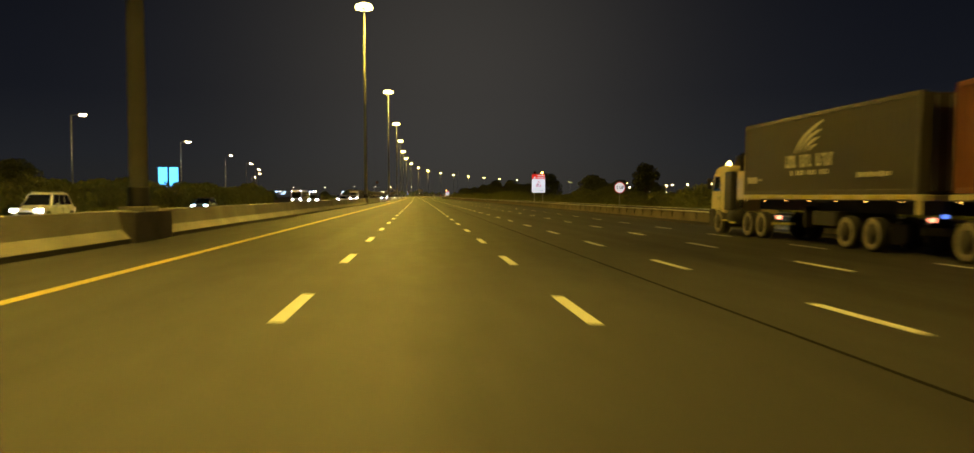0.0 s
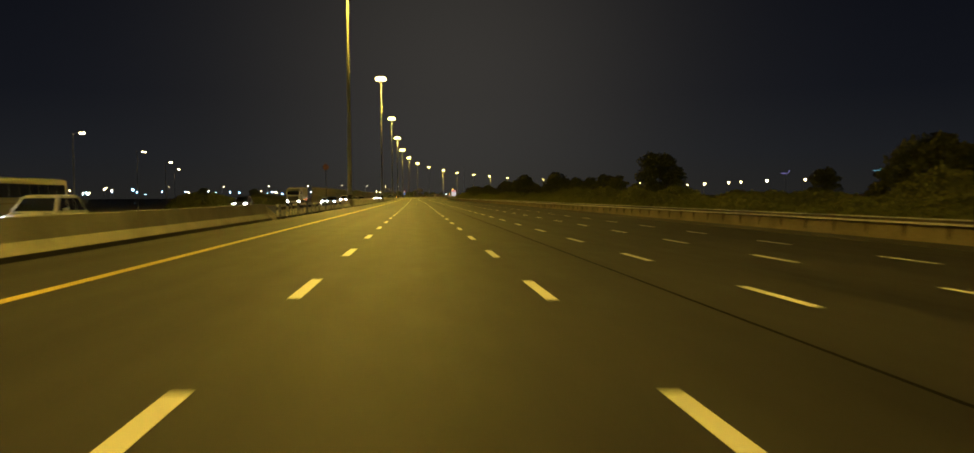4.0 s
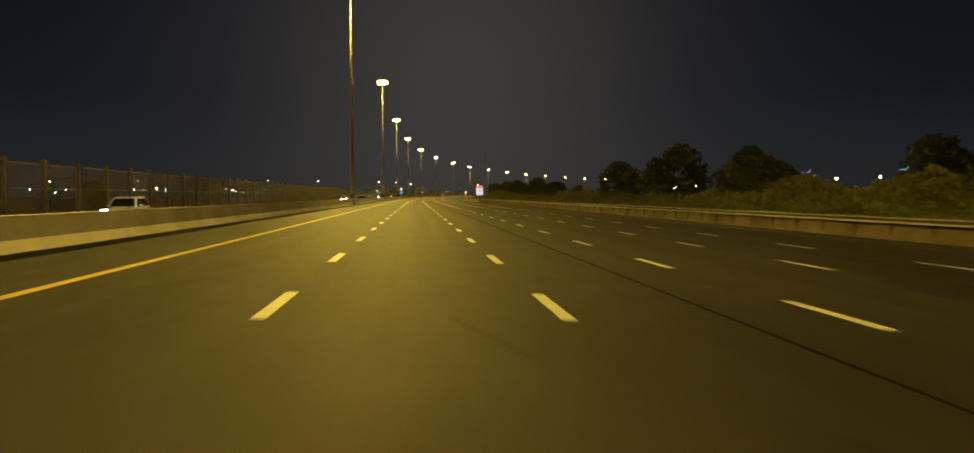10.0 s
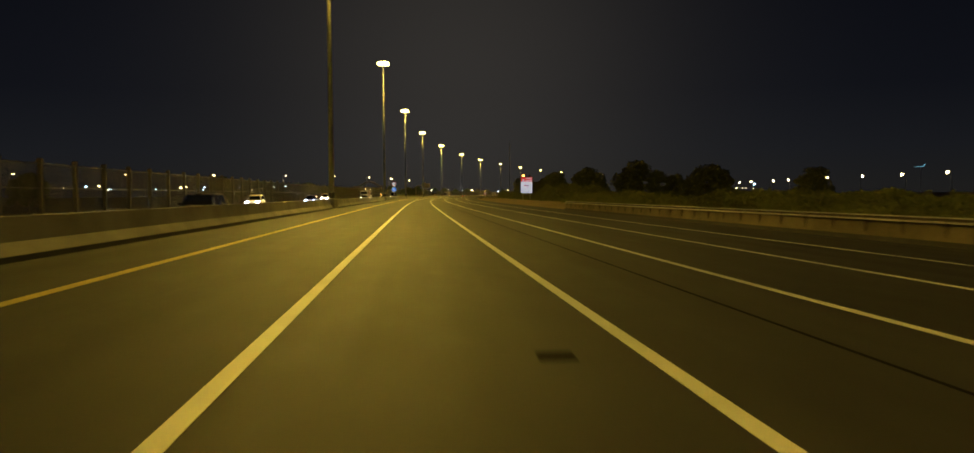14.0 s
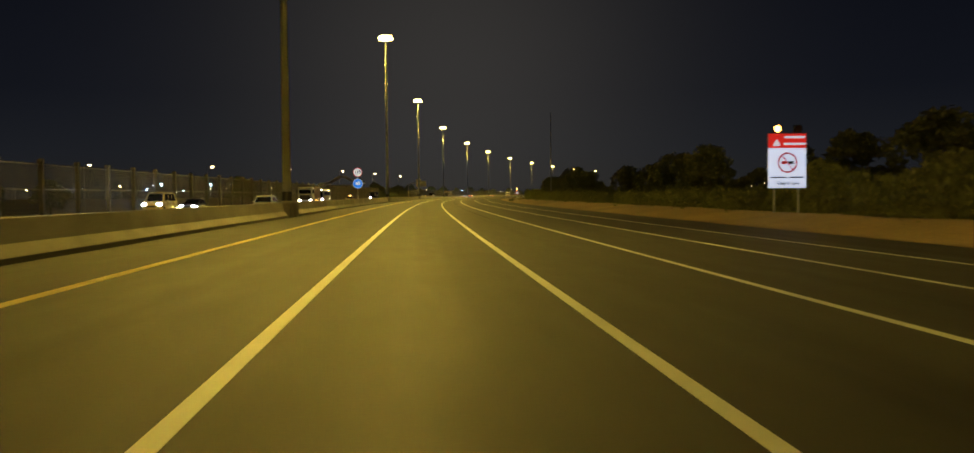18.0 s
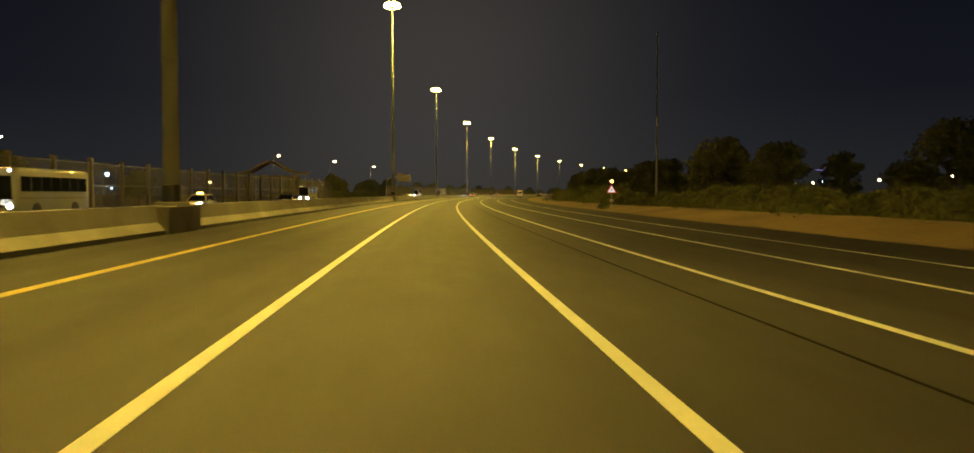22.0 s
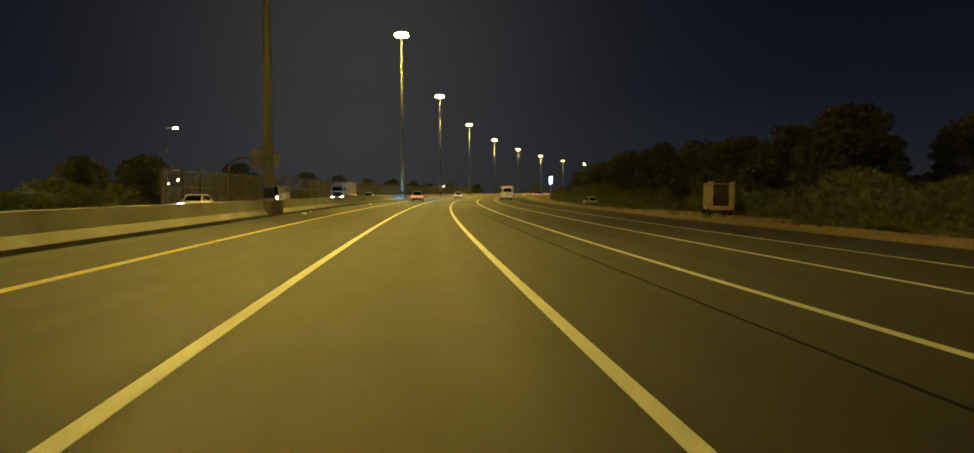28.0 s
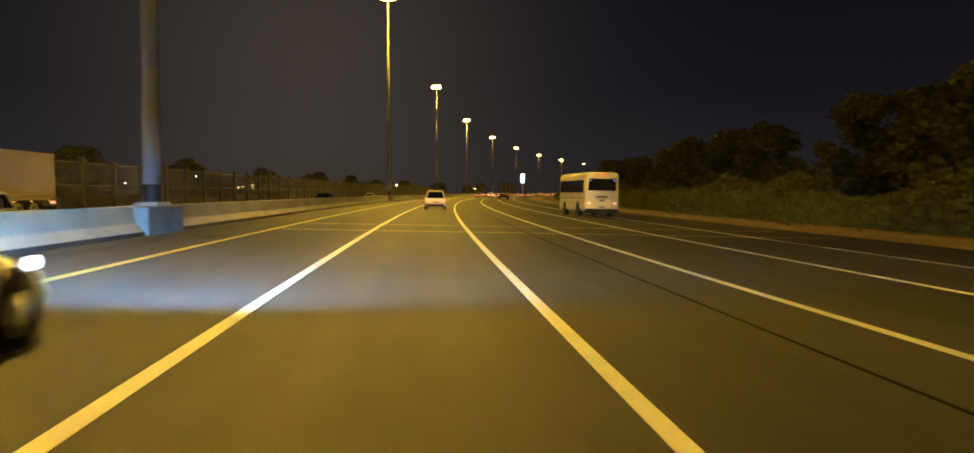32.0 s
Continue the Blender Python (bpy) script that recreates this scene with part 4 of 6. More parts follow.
def car(m, colour, label, category="car", L=4.6, W=1.84, H=1.62, hood=0.27, boot=0.08, head=None, tail=None, facing=1, group="", extra=None, lamp=(0.38, 0.26, 0.20), lamp_at=(0.70, 0.17, 0.37), nose=0.0):
    """A car at m, +y ahead. hood and boot are shares of its length before and behind the cabin."""
    e = thing(category.replace(" ", "_"), m, label, category, group)
    y0, y1, w = -L / 2, L / 2, W / 2
    belt = H * 0.56
    fr, rr = y0 + 0.80, y1 - 0.88
    rings = [rounded(y0, w * 0.86, 0.42, belt - 0.16, 0.10), rounded(y0 + 0.10, w * 0.95, 0.27, belt - 0.04, 0.14), rounded(y0 + 0.5, w, 0.22, belt, 0.16, 0.03),
             rounded(0, w, 0.20, belt, 0.15, 0.04), rounded(y1 - hood * L, w, 0.20, belt - 0.01, 0.16, 0.04), rounded(y1 - 0.6, w * 0.985, 0.21, belt - 0.13 + nose * 0.5, 0.17, 0.05),
             rounded(y1 - 0.14, w * 0.92, 0.25, belt - 0.24 + nose, 0.16, 0.06), rounded(y1, w * 0.78, 0.36, belt - 0.33 + nose, 0.11, 0.03)]
    part("body", loft("body", rings, colour, True), e)
    c0, c1 = y0 + boot * L, y1 - hood * L
    t0, t1 = c0 + 0.42, c1 - 0.78
    lo, hi = w - 0.05, w - 0.24
    base = [(-lo, c0, belt - 0.03), (lo, c0, belt - 0.03), (lo, c1, belt - 0.05), (-lo, c1, belt - 0.05)]
    mid = [(-hi - 0.02, t0 - 0.06, H - 0.10), (hi + 0.02, t0 - 0.06, H - 0.10), (hi + 0.02, t1 + 0.10, H - 0.10), (-hi - 0.02, t1 + 0.10, H - 0.10)]
    top = [(-hi + 0.12, t0 + 0.10, H), (hi - 0.12, t0 + 0.10, H), (hi - 0.12, t1 - 0.15, H - 0.01), (-hi + 0.12, t1 - 0.15, H - 0.01)]
    part("cabin", loft("cabin", [base, mid, top], colour), e)

    def between(a, b, u):
        return Vector(a).lerp(Vector(b), u)
    k0, k1 = 0.12, 0.93
    rear = [between(between(base[0], mid[0], k), between(base[1], mid[1], k), u) for k, u in ((k0, 0.07), (k0, 0.93), (k1, 0.90), (k1, 0.10))]
    part("rear_window", slab("rear_window", rear, (0, -1, 0.5), 0.012, GLASS), e, "dark rear window")
    front = [between(between(base[3], mid[3], k), between(base[2], mid[2], k), u) for k, u in ((k0, 0.05), (k0, 0.95), (k1, 0.93), (k1, 0.07))]
    part("windscreen", slab("windscreen", front[::-1], (0, 1, 0.6), 0.012, GLASS), e, "dark windscreen")
    for sg, a, b in ((-1, 0, 3), (1, 1, 2)):
        for u0, u1 in ((0.06, 0.33), (0.36, 0.62), (0.65, 0.93)):
            q = [between(between(base[a], mid[a], k), between(base[b], mid[b], k), u) for k, u in ((k0, u0), (k0, u1), (k1, u1 - 0.02 if u1 > 0.9 else u1), (k1, u0 + (0.03 if u0 < 0.1 else 0)))]
            part("side_window", slab("side_window", q if sg > 0 else q[::-1], (sg, 0, 0.25), 0.010, GLASS), e)
        part("mirror", box_mesh("mirror", (0.20, 0.12, 0.14), (sg * (w + 0.09), c1 - 0.62, belt + 0.08), colour, 0.03), e)
        part("door_seam", box_mesh("door_seam", (0.012, 0.016, belt - 0.42), (sg * (w - 0.012), (c0 + c1) / 2 + 0.1, 0.30 + (belt - 0.42) / 2), SIGN_BLACK), e)
        part("door_handle", box_mesh("door_handle", (0.03, 0.17, 0.03), (sg * (w - 0.005), (c0 + c1) / 2 - 0.12, belt - 0.14), RIM, 0.008), e)
        part("sill", box_mesh("sill", (0.06, L * 0.48, 0.10), (sg * (w - 0.04), 0, 0.23), BLACK_PLASTIC, 0.02), e)
        part("headlight", box_mesh("headlight", lamp, (sg * (w * lamp_at[0]), y1 - lamp_at[1], belt - lamp_at[2]), head or RIM, 0.05, Matrix.Rotation(radians(-sg * 14), 3, "Z")), e, "lit headlight" if head else "headlight")
        part("tail_light", box_mesh("tail_light", (0.36, 0.14, 0.17), (sg * (w * 0.74), y0 + 0.05, belt - 0.14), tail or TAIL_GLOW, 0.04), e, "lit red tail light")
        for y in (fr, rr):
            part("wheel_arch", lathe("wheel_arch", [(0.39, sg * (w - 0.12)), (0.40, sg * (w + 0.012)), (0.375, sg * (w + 0.012)), (0.37, sg * (w + 0.004)), (0.02, sg * (w + 0.003))], BLACK_PLASTIC, 24, "X"), e, "", Matrix.Translation((0, y, 0.345)))
            wheel_parts(e, sg * (w - 0.09), y, 0.33, 0.22, sg)
    part("bumper", box_mesh("bumper", (W * 0.88, 0.16, 0.24), (0, y0 + 0.03, 0.38), BLACK_PLASTIC, 0.05), e, "dark rear bumper")
    part("grille", box_mesh("grille", (W * 0.48, 0.06, 0.16), (0, y1 - 0.01, belt - 0.42), BLACK_PLASTIC, 0.03), e)
    p = part("plate", box_mesh("plate", (0.50, 0.02, 0.12), (0, y0 - 0.03, 0.66), material("plate_white", (0.7, 0.7, 0.7), 0.5), 0.004), e, "white number plate")
    part("plate_bar", box_mesh("plate_bar", (0.36, 0.006, 0.06), (0, y0 - 0.043, 0.66), SIGN_BLACK), p)
    if extra:
        extra(e, L, W, H)
    return e


def roof_rails(e, L, W, H):
    for sg in (-1, 1):
        part("roof_rail", tube_mesh("roof_rail", (sg * (W / 2 - 0.34), -L * 0.28, H + 0.03), (sg * (W / 2 - 0.34), L * 0.10, H + 0.03), 0.02, 0.02, RIM, 8), e)


def taxi_sign(e, L, W, H):
    part("roof_light", box_mesh("roof_light", (0.55, 0.18, 0.14), (0, 0, H + 0.07), AMBER_GLOW, 0.03), e, "lit roof light")


def bus(m, label, L=10.0, W=2.45, H=3.05, lit=False, colour=None, front_lights=False):
    e = thing("bus", m, label, "bus")
    y0, y1, w = -L / 2, L / 2, W / 2
    rings = [rounded(y0, w - 0.10, 0.48, H - 0.14, 0.22), rounded(y0 + 0.10, w - 0.01, 0.42, H - 0.03, 0.26, 0.05), rounded(y0 + 0.5, w, 0.38, H, 0.28, 0.06),
             rounded(y1 - 0.5, w, 0.38, H, 0.28, 0.06), rounded(y1 - 0.10, w - 0.02, 0.40, H - 0.06, 0.26, 0.05), rounded(y1, w - 0.12, 0.45, H - 0.2, 0.22)]
    part("body", loft("body", rings, colour, True), e, "cream painted body")
    part("rear_window", slab("rear_window", [(-w + 0.22, y0 - 0.005, 1.85), (w - 0.22, y0 - 0.005, 1.85), (w - 0.30, y0 - 0.005, 2.68), (-w + 0.30, y0 - 0.005, 2.68)], (0, -1, 0), 0.02, GLASS), e, "wide dark rear window")
    part("windscreen", slab("windscreen", [(w - 0.2, y1 + 0.002, 1.25), (-w + 0.2, y1 + 0.002, 1.25), (-w + 0.28, y1 + 0.002, 2.6), (w - 0.28, y1 + 0.002, 2.6)], (0, 1, 0), 0.02, GLASS), e, "dark windscreen")
    n = int(L / 1.35)
    for sg in (-1, 1):
        for i in range(n):
            a = y0 + 0.55 + i * (L - 1.0) / n
            b = a + (L - 1.0) / n - 0.12
            q = [(sg * (w - 0.035), a, 1.72), (sg * (w - 0.035), b, 1.72), (sg * (w - 0.055), b, 2.58), (sg * (w - 0.055), a, 2.58)]
            part("side_window", slab("side_window", q if sg > 0 else q[::-1], (sg, 0, 0), 0.045, GLASS), e)
        part("stripe", box_mesh("stripe", (0.012, L - 1.1, 0.05), (sg * (w + 0.001), 0, 1.32), material("brown_stripe", (0.16, 0.10, 0.05), 0.4), 0.0), e, "thin brown stripe")
        part("tail_light", box_mesh("tail_light", (0.19, 0.06, 0.13), (sg * (w - 0.32), y0 - 0.01, 0.98), BUS_TAIL, 0.03), e, "lit tail light")
        part("marker_light", box_mesh("marker_light", (0.10, 0.05, 0.10), (sg * (w - 0.40), y0 - 0.02, 2.56), MARKER_BLUE, 0.015), e, "blue marker light")
        if front_lights:
            part("headlight", disc("headlight", 0.12, HEAD_GLOW, 0.0, 0.05), e, "lit headlight", Matrix.Translation((sg * (w - 0.38), y1 - 0.02, 0.85)))
            part("marker_light", box_mesh("marker_light", (0.10, 0.06, 0.06), (sg * (w - 0.35), y1 - 0.02, H - 0.2), HEAD_GLOW, 0.02), e, "lit marker light")
        for y in (y0 + 2.2, y1 - 2.3):
            part("wheel_arch", lathe("wheel_arch", [(0.45, sg * (w - 0.1)), (0.58, sg * (w - 0.1)), (0.58, sg * (w + 0.006)), (0.45, sg * (w + 0.006))], SIGN_BLACK, 24, "X"), e, "", Matrix.Translation((0, y, 0.50)))
            wheel_parts(e, sg * (w - 0.14), y, 0.49, 0.28, sg)
    if front_lights:
        for i in range(5):
            part("roof_light", box_mesh("roof_light", (0.12, 0.06, 0.05), (-0.7 + 0.35 * i, y1 - 0.16, H - 0.055), AMBER_GLOW, 0.01), e, "lit amber roof light")
        part("front_bumper", box_mesh("front_bumper", (W - 0.14, 0.14, 0.26), (0, y1 + 0.0, 0.50), BLACK_PLASTIC, 0.05), e, "dark front bumper")
        part("grille", box_mesh("grille", (W * 0.4, 0.04, 0.16), (0, y1 + 0.01, 0.86), BLACK_PLASTIC, 0.02), e)
    part("bumper", box_mesh("bumper", (W - 0.12, 0.16, 0.28), (0, y0 - 0.02, 0.46), BLACK_PLASTIC, 0.05), e, "dark rear bumper")
    part("hatch", box_mesh("hatch", (1.3, 0.03, 0.55), (0, y0 - 0.004, 0.95), colour, 0.02), e, "engine hatch")
    p = part("plate", box_mesh("plate", (0.5, 0.02, 0.13), (0, y0 - 0.03, 0.72), material("plate_pale", (0.6, 0.6, 0.6), 0.5), 0.004), e)
    part("plate_bar", box_mesh("plate_bar", (0.36, 0.006, 0.06), (0, y0 - 0.043, 0.72), SIGN_BLACK), p)
    for i in range(7):
        part("text_bar", box_mesh("text_bar", (0.085, 0.012, 0.16), (-0.36 + i * 0.12, y0 - 0.006, 1.42), SIGN_BLACK, 0.0), e)
    part("lamp", disc("lamp", 0.07, TAIL_GLOW, -0.03, 0.03), e, "dull red lamp", Matrix.Translation((0, y0 - 0.0, H - 0.16)))
    for x in (-0.10, 0.10):
        part("vent", disc("vent", 0.07, SIGN_BLACK, -0.012, 0.01), e, "", Matrix.Translation((x, y0 - 0.01, 1.18)))
    return e


BUS_TAIL = glowing("coach_tail_light", (1.0, 0.55, 0.40), 1.6, (0.5, 0.1, 0.08))
TRUCK_CREAM = paint("truck_cream_paint", (0.66, 0.57, 0.30), 0.45, 0.15)
CONTAINER_BROWN = material("container_brown", (0.085, 0.075, 0.055), 0.5, 0, 0.2, 0.7, 25, 0.1)
CONTAINER_RUST = material("container_rust", (0.24, 0.085, 0.022), 0.6, 0, 0.2, 0.6, 20, 0.15)
LOGO = material("pale_lettering", (0.80, 0.74, 0.55), 0.6, 0, 0.2, 4, 40, 0)
YELLOW_TAPE = material("yellow_reflective_tape", (0.60, 0.52, 0.10), 0.4, 0, 0.1, 5.0, 60.0, 0.05)
CHASSIS = material("chassis_steel", (0.03, 0.03, 0.03), 0.6, 0.4, 0.3, 2, 30, 0.2)


def container(parent, y0, y1, z0, h, w, mat, label):
    """Corrugated steel box with its frame."""
    c = part("container", box_mesh("container", (2 * w - 0.10, y1 - y0 - 0.1, h - 0.1), (0, (y0 + y1) / 2, z0 + h / 2), mat), parent, label)
    rib = box_mesh("rib", (0.045, 0.11, h - 0.26), (0, 0, z0 + h / 2), mat, 0.012)
    n = int((y1 - y0) / 0.28)
    for sg in (-1, 1):
        for i in range(n):
            part("rib", rib, c, "", Matrix.Translation((sg * (w - 0.048), y0 + 0.25 + i * (y1 - y0 - 0.5) / (n - 1), 0)))
        for z in (z0 + 0.07, z0 + h - 0.07):
            part("side_rail", box_mesh("side_rail", (0.09, y1 - y0, 0.14), (sg * (w - 0.045), (y0 + y1) / 2, z), mat, 0.015), c)
        for y in (y0 + 0.08, y1 - 0.08):
            part("corner_post", box_mesh("corner_post", (0.16, 0.16, h), (sg * (w - 0.08), y, z0 + h / 2), mat, 0.015), c)
    for x in (-0.8, -0.35, 0.35, 0.8):
        part("lock_rod", tube_mesh("lock_rod", (x, y0 - 0.0, z0 + 0.1), (x, y0 - 0.0, z0 + h - 0.1), 0.025, 0.025, GALVANISED, 8), c)
    return c


def lorry(m, label, box_mat, box_label, length=11.4, logo=False, cab_colour=None, lights=True, head=None, deck=1.42, tall=2.6, cab=True):
    """Tractor with a flat trailer and a container; y = 0 is the trailer's tail, +y ahead."""
    e = thing("container_lorry" if cab else "container_trailer", m, label, "lorry" if cab else "trailer")
    w = 1.25
    cab_colour = cab_colour or TRUCK_CREAM
    container(e, 0.15, length, deck + 0.16, tall, w, box_mat, box_label)
    part("deck", box_mesh("deck", (2.5, length + 0.25, 0.16), (0, length / 2, deck + 0.06), cab_colour, 0.02), e, "cream deck edge")
    for x in (-0.45, 0.45):
        part("beam", box_mesh("beam", (0.16, length, 0.42), (x, length / 2, deck - 0.24), CHASSIS, 0.02), e)
    part("tail_bumper", box_mesh("tail_bumper", (2.4, 0.12, 0.22), (0, -0.05, 0.72), CHASSIS, 0.03), e)
    part("landing_gear", box_mesh("landing_gear", (1.9, 0.16, 0.8), (0, length * 0.60, 0.95), CHASSIS, 0.03), e)
    part("tool_box", box_mesh("tool_box", (2.2, 1.6, 0.5), (0, length * 0.46, 0.95), CHASSIS, 0.04), e)
    cy = length + (1.95 if logo else 0.85)
    if cab:
        prof = [(cy, 0.95), (cy, 2.95), (cy + 0.25, 3.12), (cy + 1.35, 3.05), (cy + 1.72, 2.75), (cy + 2.02, 1.85), (cy + 2.06, 0.95), (cy + 2.02, 0.55), (cy + 1.75, 0.5), (cy + 1.6, 0.92)]
        rings = [[(x, cy + 1.0 + (y - cy - 1.0) * k, 1.8 + (z - 1.8) * k) for y, z in prof] for x, k in zip((-1.2, -1.12, 1.12, 1.2), (0.95, 1.0, 1.0, 0.95))]
        c = part("cab", loft("cab", rings, cab_colour), e, "painted cab")
        part("windscreen", slab("windscreen", [(1.02, cy + 1.79, 2.62), (1.02, cy + 2.03, 1.9), (-1.02, cy + 2.03, 1.9), (-1.02, cy + 1.79, 2.62)], (0, 1, 0.3), 0.02, GLASS), c)
        part("visor", box_mesh("visor", (2.1, 0.25, 0.1), (0, cy + 1.85, 2.84), SIGN_BLACK, 0.03), c)
        part("grille", box_mesh("grille", (1.8, 0.06, 0.8), (0, cy + 2.06, 1.3), BLACK_PLASTIC, 0.03), c)
        if logo:
            part("beacon", lathe("beacon", [(0.09, 3.1), (0.10, 3.2), (0.07, 3.32), (0.02, 3.36)], glowing("beacon_glow", (1.0, 0.6, 0.15), 25.0), 12), c, "lit amber beacon", Matrix.Translation((-0.7, cy + 1.2, 0)))
        part("fuel_tank", lathe("fuel_tank", [(0.3, -0.5), (0.34, -0.45), (0.34, 0.45), (0.3, 0.5)], CHASSIS, 16), e, "", pose(-0.95, cy - 0.6, 0.8, 90, 0, 0))
    axles = [2.45, 4.0] + ([length - 1.75, length - 0.40, cy + 1.0] if cab else [length - 1.9, length - 0.6])
    for sg in (-1, 1):
        if cab:
            q = [(sg * 1.195, cy + 0.95, 1.95), (sg * 1.195, cy + 1.80, 1.95), (sg * 1.195, cy + 1.62, 2.62), (sg * 1.195, cy + 0.95, 2.62)]
            part("side_window", slab("side_window", q if sg > 0 else q[::-1], (sg, 0, 0), 0.012, GLASS), c)
            if not logo:
                part("air_stack", box_mesh("air_stack", (0.3, 0.45, 1.9), (sg * 1.0, cy - 0.3, 2.0), SIGN_BLACK if sg < 0 else cab_colour, 0.05), e)
            part("mirror", box_mesh("mirror", (0.22, 0.1, 0.5), (sg * 1.4, cy + 1.8, 2.3), SIGN_BLACK, 0.04), c)
            part("step", box_mesh("step", (0.3, 0.7, 0.06), (sg * 1.08, cy + 0.2, 0.62), material("yellow_step", (0.55, 0.48, 0.10), 0.5), 0.02), e, "yellowish step plate")
            part("fender", lathe("fender", [(0.56, sg * 0.85), (0.62, sg * 0.85), (0.62, sg * 1.2), (0.56, sg * 1.2)], BLACK_PLASTIC, 20, "X"), e, "", Matrix.Translation((0, cy + 1.0, 0.56)))
            part("headlight", box_mesh("headlight", (0.30, 0.12, 0.20), (sg * 0.92, cy + 2.04, 0.8), head or HEAD_GLOW, 0.04), c, "lit headlight")
            part("door_seam", box_mesh("door_seam", (0.01, 0.02, 1.7), (sg * 1.198, cy + 0.82, 1.85), SIGN_BLACK), c)
        for y in axles:
            truck_wheel(e, sg * 1.06, y, 0.54, 0.32, sg)
        if lights:
            for i in range(7):
                part("marker_light", box_mesh("marker_light", (0.03, 0.035, 0.03), (sg * 1.255, 0.9 + i * (length - 1.2) / 6, deck - 0.08), AMBER_GLOW, 0.01), e, "amber marker light")
        part("tail_light", box_mesh("tail_light", (0.20, 0.06, 0.12), (sg * 0.98, -0.12, 1.05), TAIL_WARM, 0.02), e, "lit red tail light")
        part("mud_flap", box_mesh("mud_flap", (0.5, 0.03, 0.6), (sg * 1.0, 1.35, 0.6), RUBBER, 0.01), e)
    if logo:
        x = -1.27
        zc = deck + 1.62
        mid = length * 0.545

        def mark(y, z, w, h, name="text_bar"):
            part(name, box_mesh(name, (0.01, w, h), (x, y, z), LOGO, 0.0), e)
        for i in range(12):
            if i not in (3, 7):
                mark(mid + 1.62 - i * 0.30, zc - 0.25, 0.13 if i % 3 else 0.07, 0.46)
                mark(mid + 1.62 - i * 0.30 - 0.06, zc - 0.25 + (0.17 if i % 2 else -0.17), 0.20, 0.08)
        for i in range(13):
            if i % 4 != 1:
                mark(mid + 1.15 - i * 0.22, zc - 0.68, 0.13, 0.17)
        for i in range(9):
            mark(3.25 - i * 0.21, zc - 0.85, 0.16, 0.13 if i % 3 else 0.18)
        for i in range(6):
            mark(length - 0.55 - i * 0.24, zc - 0.88, 0.17 if i < 4 else 0.09, 0.26 if i < 4 else 0.08)
        # a wing of four swept feathers
        for p0, p1, p2, wd in (((0.95, 0.02), (0.55, 0.62), (-1.15, 1.08), 0.12), ((0.60, 0.05), (0.30, 0.50), (-1.00, 0.78), 0.10),
                               ((0.22, 0.06), (0.00, 0.36), (-0.85, 0.52), 0.09), ((-0.10, 0.06), (-0.25, 0.20), (-0.70, 0.28), 0.07)):
            upper, lower = [], []
            for k in range(9):
                u = k / 8
                py = (1 - u) ** 2 * p0[0] + 2 * u * (1 - u) * p1[0] + u * u * p2[0]
                pz = (1 - u) ** 2 * p0[1] + 2 * u * (1 - u) * p1[1] + u * u * p2[1]
                h = wd * math.sin(math.pi * (0.10 + 0.80 * u)) ** 0.7
                upper.append((py, pz + h))
                lower.append((py, pz - h * 0.5))
            vs = [(x + d, mid + py, zc + pz) for d in (0.0, -0.01) for py, pz in upper + lower]
            fs = [(18 + k, 18 + k + 1, 27 + k + 1, 27 + k) for k in range(8)]
            part("logo_feather", mesh_from("logo_feather", vs, fs, LOGO), e, "pale swept feather of the mark")
        # patches of reflective tape on the deck edge, the frame plate behind, tractor's tail and steps
        for i in range(8):
            part("reflector", box_mesh("reflector", (0.01, 0.75, 0.10), (-1.256, 0.9 + i * 1.45, deck + 0.06), YELLOW_TAPE, 0.0), e, "yellow reflective patch")
        part("frame_plate", box_mesh("frame_plate", (0.06, 0.24, 0.42), (-1.22, 0.14, deck - 0.22), TRUCK_CREAM, 0.01), e, "cream frame plate")
        part("marker_light", box_mesh("marker_light", (0.16, 0.05, 0.12), (-0.62, -0.13, 1.16), MARKER_BLUE, 0.02), e, "blue marker light")
        ty = length - 2.9
        part("tractor_lamp", box_mesh("tractor_lamp", (0.22, 0.06, 0.12), (-0.98, ty, 0.88), TAIL_WARM, 0.02), e, "lit red tractor lamp")
        part("reflector", box_mesh("reflector", (0.95, 0.03, 0.10), (-0.78, ty, 0.64), YELLOW_TAPE, 0.0), e, "yellow reflective strip")
        for z in (0.55, 0.92):
            part("step", box_mesh("step", (0.32, 0.62, 0.05), (-1.08, cy - 0.62, z), YELLOW_TAPE, 0.01), e, "yellow step frame")
        for y in (cy - 0.9, cy - 0.34):
            part("step_post", box_mesh("step_post", (0.04, 0.05, 0.45), (-1.20, y, 0.74), YELLOW_TAPE, 0.01), e)
        part("air_intake", box_mesh("air_intake", (0.3, 0.80, 1.75), (-1.08, cy - 0.05, 1.95), SIGN_BLACK, 0.05), e, "black intake panel behind the door")
        part("rear_panel", box_mesh("rear_panel", (2.2, 0.75, 1.25), (0, cy - 1.15, 2.18), TRUCK_CREAM, 0.05), e, "cream equipment box behind the cab")
        part("exhaust", tube_mesh("exhaust", (-0.75, cy - 0.45, 1.2), (-0.75, cy - 0.45, 3.65), 0.09, 0.08, CHASSIS, 12), e, "upright exhaust pipe")
